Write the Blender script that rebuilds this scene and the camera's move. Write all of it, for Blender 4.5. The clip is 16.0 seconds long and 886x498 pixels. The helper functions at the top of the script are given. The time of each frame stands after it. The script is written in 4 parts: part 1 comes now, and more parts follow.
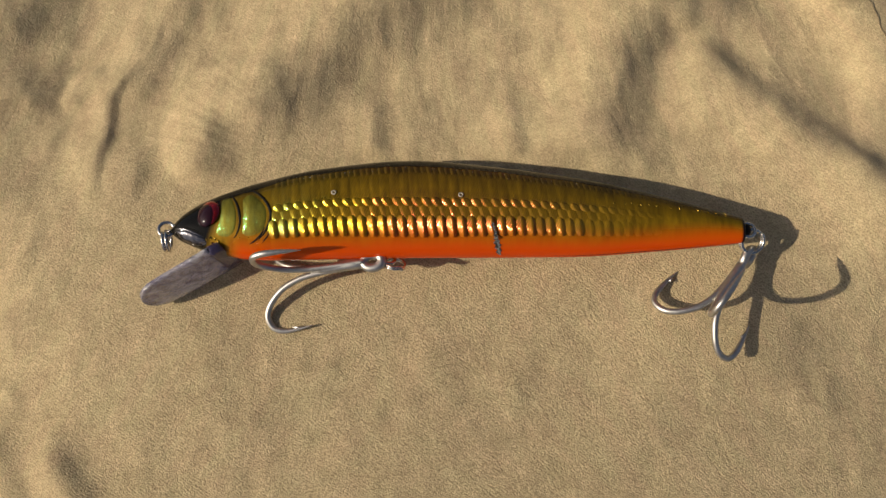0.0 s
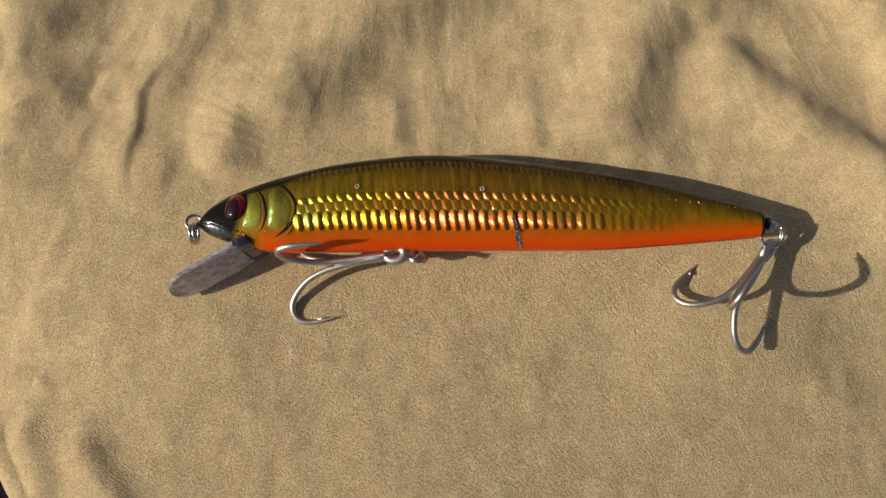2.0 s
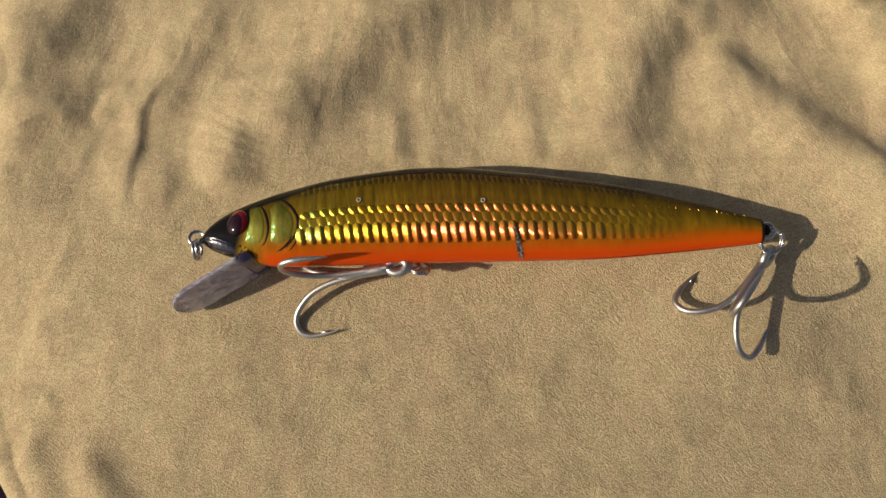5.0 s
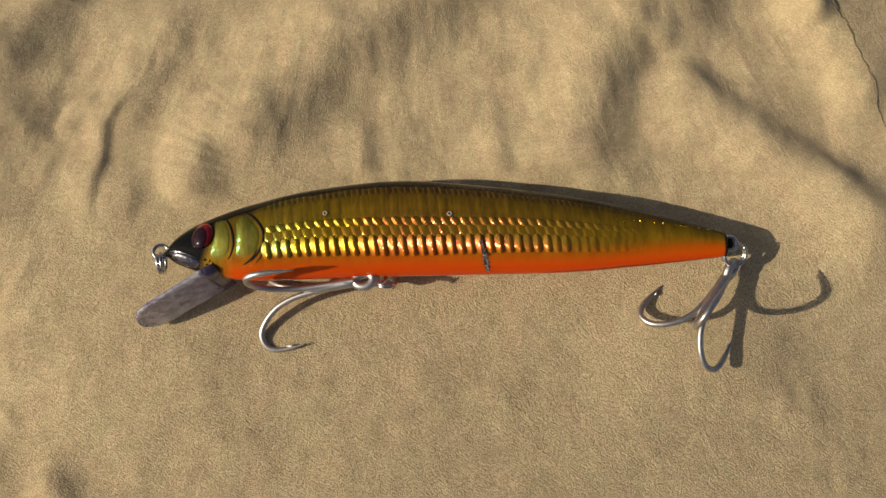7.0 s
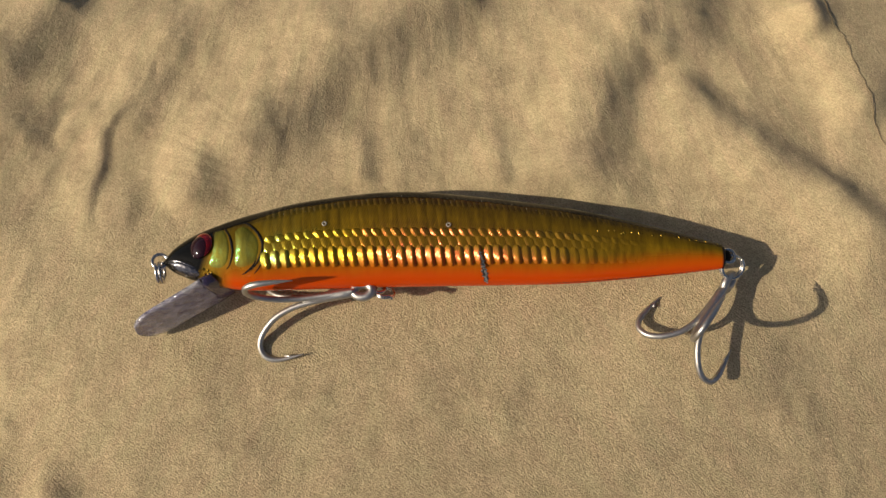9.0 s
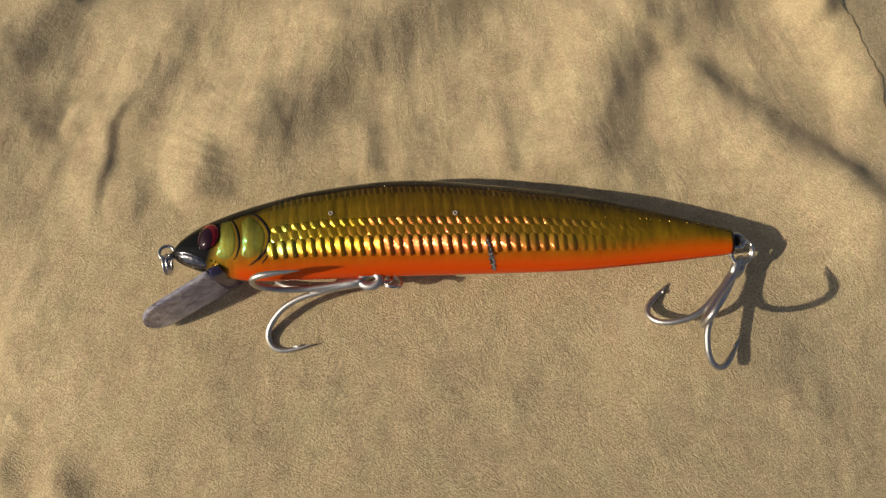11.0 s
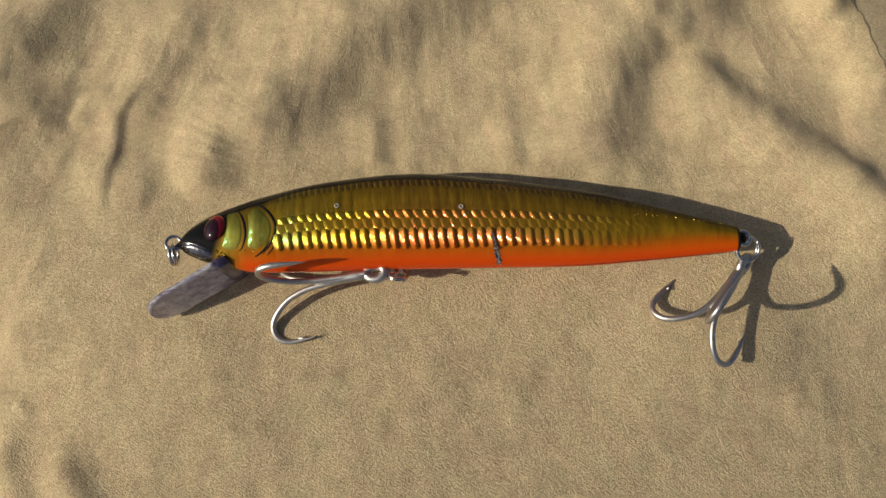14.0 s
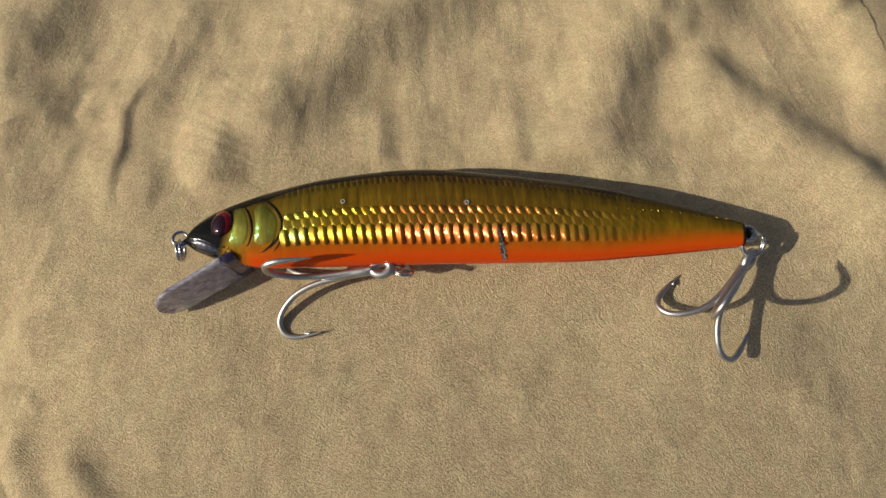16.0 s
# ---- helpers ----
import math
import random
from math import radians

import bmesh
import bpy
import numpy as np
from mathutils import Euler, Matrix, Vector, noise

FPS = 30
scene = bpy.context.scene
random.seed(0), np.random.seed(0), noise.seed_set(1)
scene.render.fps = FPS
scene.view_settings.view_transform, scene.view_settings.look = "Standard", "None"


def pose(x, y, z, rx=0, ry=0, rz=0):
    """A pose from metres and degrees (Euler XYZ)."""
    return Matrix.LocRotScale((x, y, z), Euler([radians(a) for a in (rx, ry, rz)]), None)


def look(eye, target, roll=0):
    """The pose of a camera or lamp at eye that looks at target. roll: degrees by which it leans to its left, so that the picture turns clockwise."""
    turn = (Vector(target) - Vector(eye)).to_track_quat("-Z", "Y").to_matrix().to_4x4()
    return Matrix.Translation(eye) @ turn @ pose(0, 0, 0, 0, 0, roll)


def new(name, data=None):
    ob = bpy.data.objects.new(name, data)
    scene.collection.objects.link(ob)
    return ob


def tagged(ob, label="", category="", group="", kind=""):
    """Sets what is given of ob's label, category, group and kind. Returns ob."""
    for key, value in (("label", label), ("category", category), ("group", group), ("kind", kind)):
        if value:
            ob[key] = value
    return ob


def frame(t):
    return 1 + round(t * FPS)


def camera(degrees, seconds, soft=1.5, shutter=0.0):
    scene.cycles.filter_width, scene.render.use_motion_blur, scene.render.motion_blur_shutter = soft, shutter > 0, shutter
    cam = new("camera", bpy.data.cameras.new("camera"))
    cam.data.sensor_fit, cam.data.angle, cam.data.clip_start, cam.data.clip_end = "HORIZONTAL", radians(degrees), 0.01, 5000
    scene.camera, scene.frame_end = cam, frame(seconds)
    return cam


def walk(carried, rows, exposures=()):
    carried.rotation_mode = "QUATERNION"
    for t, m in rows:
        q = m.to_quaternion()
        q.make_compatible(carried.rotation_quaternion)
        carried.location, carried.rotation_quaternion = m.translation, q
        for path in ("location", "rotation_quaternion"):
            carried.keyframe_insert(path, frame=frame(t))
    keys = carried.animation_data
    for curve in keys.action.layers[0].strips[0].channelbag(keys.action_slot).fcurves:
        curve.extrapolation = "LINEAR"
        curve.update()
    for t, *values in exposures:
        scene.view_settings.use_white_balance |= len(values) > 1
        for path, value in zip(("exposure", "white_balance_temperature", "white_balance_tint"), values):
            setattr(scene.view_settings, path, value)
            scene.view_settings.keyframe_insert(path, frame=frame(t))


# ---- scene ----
cam = camera(52.0, 16.0)
PATH = [
    (0.0, pose(0.00074, -0.02987, 0.21104, 8.584, -0.762, -0.413)),
    (0.5, pose(0.00075, -0.02932, 0.21139, 8.141, -0.388, -0.261)),
    (1.0, pose(-0.00012, -0.02956, 0.21235, 8.029, -0.163, -0.072)),
    (1.5, pose(-0.00000, -0.02996, 0.21319, 8.001, 0.001, 0.000)),
    (2.0, pose(-0.00003, -0.03009, 0.21415, 8.082, 0.372, -0.108)),
    (2.5, pose(0.00024, -0.03010, 0.21512, 8.096, 0.676, -0.288)),
    (3.0, pose(-0.00026, -0.03015, 0.21464, 8.267, 0.919, -0.238)),
    (5.5, pose(0.00008, -0.02949, 0.21546, 8.882, 0.261, -1.185)),
    (6.0, pose(0.00095, -0.02969, 0.21535, 9.235, -0.498, -1.146)),
    (6.5, pose(0.00134, -0.02967, 0.21547, 9.325, -0.879, -1.256)),
    (7.0, pose(0.00088, -0.02960, 0.21548, 9.463, -1.202, -1.397)),
    (7.5, pose(0.00023, -0.02870, 0.21559, 9.542, -1.242, -1.391)),
    (8.0, pose(0.00024, -0.02878, 0.21606, 9.705, -1.436, -1.179)),
    (8.5, pose(0.00021, -0.02872, 0.21620, 9.934, -1.581, -1.053)),
    (11.0, pose(0.00051, -0.02972, 0.21511, 9.479, -0.867, -1.734)),
    (11.5, pose(-0.00009, -0.03002, 0.21562, 9.423, -0.872, -1.586)),
    (12.0, pose(0.00035, -0.03001, 0.21601, 9.347, -0.645, -1.444)),
    (12.5, pose(0.00097, -0.03024, 0.21595, 9.329, -0.577, -1.274)),
    (13.0, pose(0.00065, -0.03026, 0.21538, 9.307, -0.548, -1.182)),
    (13.5, pose(0.00072, -0.03016, 0.21552, 9.241, -0.520, -1.080)),
    (14.0, pose(0.00114, -0.03053, 0.21518, 9.280, -0.470, -0.968)),
    (14.5, pose(0.00082, -0.03037, 0.21530, 9.189, -0.449, -0.941)),
    (15.0, pose(0.00037, -0.03004, 0.21503, 9.032, -0.259, -1.011)),
    (15.5, pose(0.00049, -0.03042, 0.21525, 9.053, -0.197, -0.958)),
    (16.0, pose(0.00060, -0.03032, 0.21586, 8.913, -0.247, -0.966)),
]
MM = 0.001
EXPOSURE = -0.27
walk(cam, PATH, [(0.0, EXPOSURE, 6500, 10), (8.5, EXPOSURE, 6500, 10), (12.0, EXPOSURE, 6300, 9), (16.0, EXPOSURE, 6100, 8)])

# ---- world, sun ----
SUN_UP, SUN_FROM = 30.5, 189.0          # elevation; compass turn (from +x, counter-clockwise) of the sun
world = bpy.data.worlds.new("sky")
scene.world = world
world.use_nodes = True
wn = world.node_tree.nodes
sky = wn.new("ShaderNodeTexSky")
sky.sky_type = "NISHITA"
sky.sun_disc = False
sky.sun_elevation = radians(SUN_UP)
sky.dust_density, sky.air_density, sky.ozone_density = 3.0, 0.7, 1.0
sky.sun_rotation = radians(90 - SUN_FROM)
world.node_tree.links.new(sky.outputs[0], wn["Background"].inputs[0])
wn["Background"].inputs[1].default_value = 0.075
sun = new("sun", bpy.data.lights.new("sun", "SUN"))
sun.data.energy, sun.data.angle, sun.data.color = 4.8, radians(0.6), (1.0, 0.88, 0.70)
away = Vector((math.cos(radians(SUN_FROM)) * math.cos(radians(SUN_UP)), math.sin(radians(SUN_FROM)) * math.cos(radians(SUN_UP)), math.sin(radians(SUN_UP))))
sun.matrix_world = look(away * 3, (0, 0, 0))


# ---- materials ----
class Mat:
    """A node material with short ways to add nodes."""

    def __init__(self, name, **values):
        self.m = bpy.data.materials.new(name)
        self.m.use_nodes = True
        self.t = self.m.node_tree
        self.p = self.t.nodes["Principled BSDF"]
        for key, value in values.items():
            self.p.inputs[key.replace("_", " ")].default_value = value

    def node(self, kind, ins=(), **props):
        n = self.t.nodes.new("ShaderNode" + kind)
        if "operation" in props:
            n.operation = props["operation"]
        if "use_clamp" in props:
            n.use_clamp = props["use_clamp"]
        if "interpolation_type" in props:
            n.interpolation_type = props["interpolation_type"]
        if "data_type" in props:
            n.data_type = props["data_type"]
        if "blend_type" in props:
            n.blend_type = props["blend_type"]
        if "rotation_type" in props:
            n.rotation_type = props["rotation_type"]
        if "bands_direction" in props:
            n.bands_direction = props["bands_direction"]
        if "uv_map" in props:
            n.uv_map = props["uv_map"]
        for key, value in dict(ins).items():
            if isinstance(value, bpy.types.NodeSocket):
                self.t.links.new(value, n.inputs[key])
            else:
                n.inputs[key].default_value = value
        return n

    def to(self, key, socket):
        self.t.links.new(socket, self.p.inputs[key])

    def coords(self, which="Object"):
        return self.node("TexCoord").outputs[which]

    def noise(self, scale, detail=4.0, rough=0.55, vector=None, distort=0.0):
        ins = {"Scale": scale, "Detail": detail, "Roughness": rough, "Distortion": distort, "Vector": vector or self.coords()}
        return self.node("TexNoise", ins).outputs["Fac"]

    def ramp(self, fac, *stops):
        n = self.node("ValToRGB", {"Fac": fac})
        while len(n.color_ramp.elements) < len(stops):
            n.color_ramp.elements.new(0.5)
        for e, (at, c) in zip(n.color_ramp.elements, stops):
            e.position = at
            e.color = (*c, 1) if isinstance(c, tuple) else (c, c, c, 1)
        return n.outputs["Color"]

    def math(self, op, a, b=0.0, clamp=False):
        n = self.node("Math", {0: a, 1: b}, operation=op, use_clamp=clamp)
        return n.outputs[0]

    def smooth(self, x, lo, hi):
        n = self.node("MapRange", {"Value": x, "From Min": lo, "From Max": hi}, interpolation_type="SMOOTHSTEP")
        return n.outputs["Result"]

    def mix(self, fac, a, b):
        n = self.node("Mix", data_type="RGBA")
        for sock, value in ((n.inputs[0], fac), (n.inputs[6], a), (n.inputs[7], b)):
            if isinstance(value, bpy.types.NodeSocket):
                self.t.links.new(value, sock)
            else:
                sock.default_value = (*value, 1) if isinstance(value, tuple) else value
        return n.outputs[2]

    def bump(self, height, strength, distance, normal=None):
        ins = {"Height": height, "Strength": strength, "Distance": distance}
        if normal is not None:
            ins["Normal"] = normal
        return self.node("Bump", ins).outputs["Normal"]


def cloth_material():
    m = Mat("khaki_cotton", Roughness=0.9)
    m.p.inputs["Specular IOR Level"].default_value = 0.15
    m.p.inputs["Sheen Weight"].default_value = 0.12
    m.p.inputs["Sheen Roughness"].default_value = 0.5
    blotch = m.math("ADD", m.math("MULTIPLY", m.noise(28, 4, 0.6), 0.30), m.math("MULTIPLY", m.noise(230, 4, 0.7), 0.70))
    big = m.ramp(blotch, (0.33, (0.482, 0.376, 0.218)), (0.65, (0.667, 0.528, 0.310)))
    # worn nap: soft patches where the weave hardly shows
    nap = m.smooth(m.noise(75, 4, 0.65), 0.40, 0.62)
    fine = m.ramp(m.noise(1300, 6, 0.9), (0.34, 0.84), (0.66, 1.15))
    warp = m.node("Mix", data_type="VECTOR")
    warp.inputs[0].default_value = 0.0016
    m.t.links.new(m.coords(), warp.inputs[4])
    m.t.links.new(m.node("TexNoise", {"Scale": 210.0, "Detail": 4.0, "Vector": m.coords()}).outputs["Color"], warp.inputs[5])
    vec = m.node("VectorRotate", {"Vector": warp.outputs[1], "Angle": radians(-55)}, rotation_type="Z_AXIS").outputs[0]
    twill = m.node("TexWave", {"Scale": 540.0, "Distortion": 4.5, "Detail": 4.0, "Detail Scale": 3.0, "Detail Roughness": 0.7, "Vector": vec}, bands_direction="X").outputs["Fac"]
    steep = m.node("VectorRotate", {"Vector": warp.outputs[1], "Angle": radians(-28)}, rotation_type="Z_AXIS").outputs[0]
    dash = m.node("Mapping", {"Vector": steep, "Scale": (1.0, 0.80, 1.0)}).outputs[0]
    grain = m.smooth(m.noise(2900, 3, 0.6, dash), 0.36, 0.64)
    # the weave stands out more on the near side and fades towards the far folds
    place = m.node("SeparateXYZ", {"Vector": m.coords()})
    crisp = m.smooth(place.outputs[1], 0.034, -0.012)
    knots = m.math("ADD", m.math("MULTIPLY", twill, 0.28), m.math("MULTIPLY", grain, 0.72))
    keep = m.math("MULTIPLY", m.math("ADD", 0.45, m.math("MULTIPLY", crisp, 0.80)), m.math("ADD", 0.72, m.math("MULTIPLY", nap, 0.28)))
    weave = m.math("ADD", m.math("MULTIPLY", knots, keep), m.math("MULTIPLY", m.math("SUBTRACT", 1.0, keep), 0.395))
    # hair-fine crumples that run with the folds
    lean = m.math("MULTIPLY", m.math("TANH", m.math("MULTIPLY", place.outputs[0], -16.7)), 0.55)
    cross = m.math("SUBTRACT", place.outputs[0], m.math("MULTIPLY", m.math("SUBTRACT", place.outputs[1], 0.03), lean))
    run = m.node("CombineXYZ", {"X": cross, "Y": m.math("MULTIPLY", place.outputs[1], 0.30)}).outputs[0]
    tone = m.node("Mix", data_type="RGBA", blend_type="MULTIPLY")
    tone.inputs[0].default_value = 1.0
    dye = m.ramp(m.noise(260, 5, 0.7, run, 0.4), (0.34, (1.03, 0.98, 0.99)), (0.66, (0.97, 1.01, 0.97)))
    tint = m.node("Mix", data_type="RGBA", blend_type="MULTIPLY")
    tint.inputs[0].default_value = 1.0
    m.t.links.new(big, tint.inputs[6])
    m.t.links.new(dye, tint.inputs[7])
    m.t.links.new(tint.outputs[2], tone.inputs[6])
    m.t.links.new(fine, tone.inputs[7])
    # dark brown in the weave's gaps paints the grain's relief shading into the colour
    col = m.mix(m.math("MULTIPLY", m.ramp(weave, (0.16, 1.0), (0.60, 0.0)), 0.56), tone.outputs[2], (0.21, 0.145, 0.075))
    m.to("Base Color", col)
    fuzz = m.noise(1250, 4, 0.8)
    crumple = m.math("ABSOLUTE", m.math("SUBTRACT", m.noise(330, 5, 0.7, run, 0.6), 0.5))
    n0 = m.bump(m.math("ADD", m.noise(170, 5, 0.65), m.math("MULTIPLY", crumple, m.math("SUBTRACT", -1.3, m.math("MULTIPLY", crisp, 1.3)))), 0.20, 0.0012)
    n1 = m.bump(weave, 0.50, 0.00028, n0)
    m.to("Normal", m.bump(m.math("ADD", fuzz, m.math("MULTIPLY", m.noise(230, 3, 0.6), 0.5)), 0.30, 0.0005, n1))
    return m.m


def foil_zones(m, gold, olive, metal_rough):
    """Gold foil over olive back and orange belly, by the UV map: u along the lure, v from belly (0) to back (1)."""
    sep = m.node("SeparateXYZ", {"Vector": m.node("UVMap", uv_map="lure").outputs[0]})
    u, v = sep.outputs[0], sep.outputs[1]
    wob = m.math("MULTIPLY", m.math("SUBTRACT", m.noise(260, 3), 0.5), 0.05)
    vv = m.math("ADD", v, wob)
    # the orange climbs towards the tail
    lift = m.smooth(u, 0.74, 1.02)
    upper, lower = m.math("ADD", m.math("MULTIPLY", lift, 0.36), 0.38), m.math("ADD", m.math("MULTIPLY", lift, 0.16), 0.03)
    orange = m.smooth(vv, upper, lower)
    cheek = m.smooth(u, 0.130, 0.088)
    orange = m.math("MULTIPLY", orange, m.math("SUBTRACT", 1.0, cheek))
    vh = m.math("ADD", vv, m.math("MULTIPLY", m.smooth(u, 0.22, 0.10), 0.055))
    back = m.math("MAXIMUM", m.smooth(vh, 0.875, 0.91), m.math("MULTIPLY", m.smooth(vv, 0.78, 0.86), 0.55))
    dusk = m.smooth(vv, 0.48, 0.80)
    snout = m.smooth(m.math("ADD", u, m.math("MULTIPLY", vv, -0.035)), 0.075, 0.055)
    dark = m.math("MAXIMUM", m.math("MAXIMUM", back, snout), m.smooth(u, 0.994, 0.999))
    col = m.mix(dusk, gold, olive)
    belly = m.mix(m.smooth(vv, 0.20, 0.02), (0.60, 0.085, 0.0008), (0.66, 0.062, 0.0003))
    tall = m.node("Mapping", {"Vector": m.coords(), "Scale": (1.0, 0.22, 0.22)}).outputs[0]
    cloud = m.node("Mix", data_type="RGBA", blend_type="MULTIPLY")
    cloud.inputs[0].default_value = 1.0
    m.t.links.new(col, cloud.inputs[6])
    m.t.links.new(m.ramp(m.noise(620, 3, 0.6, tall), (0.32, 0.62), (0.68, 1.30)), cloud.inputs[7])
    col = m.mix(orange, cloud.outputs[2], belly)
    col = m.mix(dark, col, (0.005, 0.005, 0.004))
    m.to("Base Color", col)
    paint = m.math("MAXIMUM", orange, dark)
    m.to("Metallic", m.math("SUBTRACT", 0.35, m.math("MULTIPLY", paint, 0.35)))
    sheen = m.math("SUBTRACT", metal_rough, m.math("MULTIPLY", paint, metal_rough - 0.09))
    m.to("Roughness", m.math("ADD", sheen, m.math("MULTIPLY", m.noise(900, 2), 0.06)))
    m.p.inputs["Specular IOR Level"].default_value = 0.17
    m.p.inputs["Coat Weight"].default_value = 0.06
    m.p.inputs["Coat Roughness"].default_value = 0.08
    return paint


def body_material():
    m = Mat("gold_foil_lacquer")
    foil_zones(m, (0.275, 0.156, 0.007), (0.155, 0.094, 0.004), 0.34)
    m.to("Normal", m.bump(m.noise(700, 3, 0.6), 0.12, 0.0002))
    return m.m


def scale_material(name, relief, rough, crinkle, gold, olive, size=230, cover=0.36):
    """Embossed foil: a satin gold ground under a thin, sharper sheet of foil, its rainbow glint colours painted along
    the lure.
    """
    m = Mat(name)
    sep = m.node("SeparateXYZ", {"Vector": m.node("UVMap", uv_map="lure").outputs[0]})
    rnd = m.node("ObjectInfo").outputs["Random"]
    at = m.math("ADD", sep.outputs[0], m.math("MULTIPLY", m.math("SUBTRACT", rnd, 0.5), 0.07))
    # diffraction colours of the glints, painted by place along the lure
    glint_hue = m.ramp(at, (0.13, (0.14, 0.80, 0.30)), (0.20, (0.50, 0.74, 0.10)), (0.25, (0.84, 0.70, 0.05)), (0.31, (0.93, 0.52, 0.03)), (0.355, (0.93, 0.27, 0.05)), (0.42, (0.92, 0.15, 0.08)), (0.58, (0.86, 0.17, 0.08)), (0.75, (0.45, 0.26, 0.08)))
    dark = foil_zones(m, gold, olive, 0.5)
    slant = m.node("VectorRotate", {"Vector": m.coords(), "Angle": radians(24)}, rotation_type="Z_AXIS").outputs[0]
    lines = m.node("TexWave", {"Scale": 640.0, "Distortion": 1.5, "Detail": 1.0, "Vector": slant}, bands_direction="X").outputs["Fac"]
    soft = m.bump(m.noise(size, 3, 0.5), crinkle, 0.32 / size)
    fine = m.bump(m.math("ADD", lines, m.noise(1500, 2)), relief, 0.00016, soft)
    sheet = m.node("BsdfPrincipled", {"Base Color": glint_hue, "Metallic": 1.0, "Roughness": rough, "Normal": fine})
    # sheet thinned on the upper rows and tail to keep reflections down there
    upper = m.math("SUBTRACT", 1.0, m.math("MULTIPLY", m.smooth(sep.outputs[1], 0.60, 0.68), 0.65))
    tailward = m.smooth(sep.outputs[0], 0.92, 0.66)
    share = m.math("MULTIPLY", m.math("MULTIPLY", m.math("SUBTRACT", 1.0, dark), m.math("MULTIPLY", upper, tailward)), cover)
    both = m.node("MixShader", {0: share, 1: m.p.outputs[0], 2: sheet.outputs[0]})
    m.t.links.new(both.outputs[0], m.t.nodes["Material Output"].inputs[0])
    return m.m


def steel_material(name, tone, rough, dent=0.15, size=2600):
    m = Mat(name, Metallic=1.0)
    m.to("Base Color", m.ramp(m.noise(900, 3), (0.3, tuple(c * 0.8 for c in tone)), (0.7, tone)))
    m.to("Roughness", m.math("ADD", rough - 0.06, m.math("MULTIPLY", m.noise(1500, 3), 0.14)))
    m.to("Normal", m.bump(m.noise(size, 2), dent, 0.2 / size))
    return m.m


def plastic_material():
    m = Mat("clear_polycarbonate", IOR=1.5)
    m.p.inputs["Transmission Weight"].default_value = 0.62
    m.p.inputs["Coat Weight"].default_value = 0.8
    m.p.inputs["Coat Roughness"].default_value = 0.10
    # scratches and painted reflection streaks run along the lip
    run = m.node("Mapping", {"Vector": m.coords(), "Rotation": (0, 0, radians(-31)), "Scale": (0.16, 1.0, 0.7)}).outputs[0]
    streak = m.noise(760, 5, 0.7, run, 0.5)
    haze = m.noise(170, 3, 0.6)
    both = m.math("ADD", m.math("MULTIPLY", streak, 0.65), m.math("MULTIPLY", haze, 0.35))
    # lavender and white streaks in the base colour paint in sky reflections
    m.to("Base Color", m.ramp(both, (0.38, (0.25, 0.22, 0.36)), (0.48, (0.58, 0.54, 0.70)), (0.58, (1.0, 0.98, 1.0))))
    m.to("Roughness", m.ramp(streak, (0.3, 0.03), (0.7, 0.22)))
    m.to("Normal", m.bump(m.math("ADD", streak, m.noise(330, 2)), 0.75, 0.0012))
    m.to("Coat Normal", m.bump(m.math("ADD", streak, m.noise(420, 3)), 1.0, 0.0026))
    return m.m


def smoke_material():
    m = Mat("smoky_plastic", IOR=1.5, Roughness=0.14)
    m.p.inputs["Transmission Weight"].default_value = 0.55
    m.p.inputs["Coat Weight"].default_value = 0.8
    m.to("Base Color", m.ramp(m.noise(500, 3), (0.3, (0.05, 0.035, 0.10)), (0.7, (0.14, 0.11, 0.22))))
    m.to("Normal", m.bump(m.noise(420, 3), 0.3, 0.0008))
    return m.m


def ground_material():
    m = Mat("dark_mat", Roughness=0.8)
    m.p.inputs["Specular IOR Level"].default_value = 0.1
    m.to("Base Color", m.ramp(m.noise(35, 5), (0.3, (0.006, 0.002, 0.008)), (0.7, (0.014, 0.006, 0.018))))
    m.to("Normal", m.bump(m.noise(500, 3), 0.3, 0.001))
    return m.m


def black_material(name, rough):
    m = Mat(name)
    m.to("Base Color", m.ramp(m.noise(600, 3), (0.3, (0.004, 0.004, 0.004)), (0.7, (0.01, 0.009, 0.008))))
    m.to("Roughness", m.math("ADD", rough, m.math("MULTIPLY", m.noise(900, 2), 0.08)))
    m.p.inputs["Coat Weight"].default_value = 0.6
    m.p.inputs["Coat Roughness"].default_value = 0.05
    return m.m


def red_material():
    m = Mat("red_iris_foil", Metallic=0.75, Roughness=0.22)
    m.to("Base Color", m.ramp(m.noise(900, 3), (0.3, (0.22, 0.002, 0.004)), (0.7, (0.45, 0.006, 0.009))))
    m.p.inputs["Coat Weight"].default_value = 1.0
    m.p.inputs["Coat Roughness"].default_value = 0.03
    return m.m


def scuff_material():
    m = Mat("chipped_lacquer", Metallic=0.6, Roughness=0.4)
    m.to("Base Color", m.ramp(m.noise(1900, 4, 0.7), (0.40, (0.015, 0.015, 0.015)), (0.50, (0.10, 0.10, 0.09)), (0.58, (0.45, 0.44, 0.42)), (0.75, (0.72, 0.70, 0.66))))
    m.to("Normal", m.bump(m.noise(1900, 4, 0.7), 0.8, 0.0003))
    return m.m


def thread_material():
    m = Mat("brown_thread", Roughness=0.9)
    m.to("Base Color", m.ramp(m.noise(900, 3), (0.3, (0.14, 0.10, 0.055)), (0.7, (0.30, 0.22, 0.12))))
    return m.m


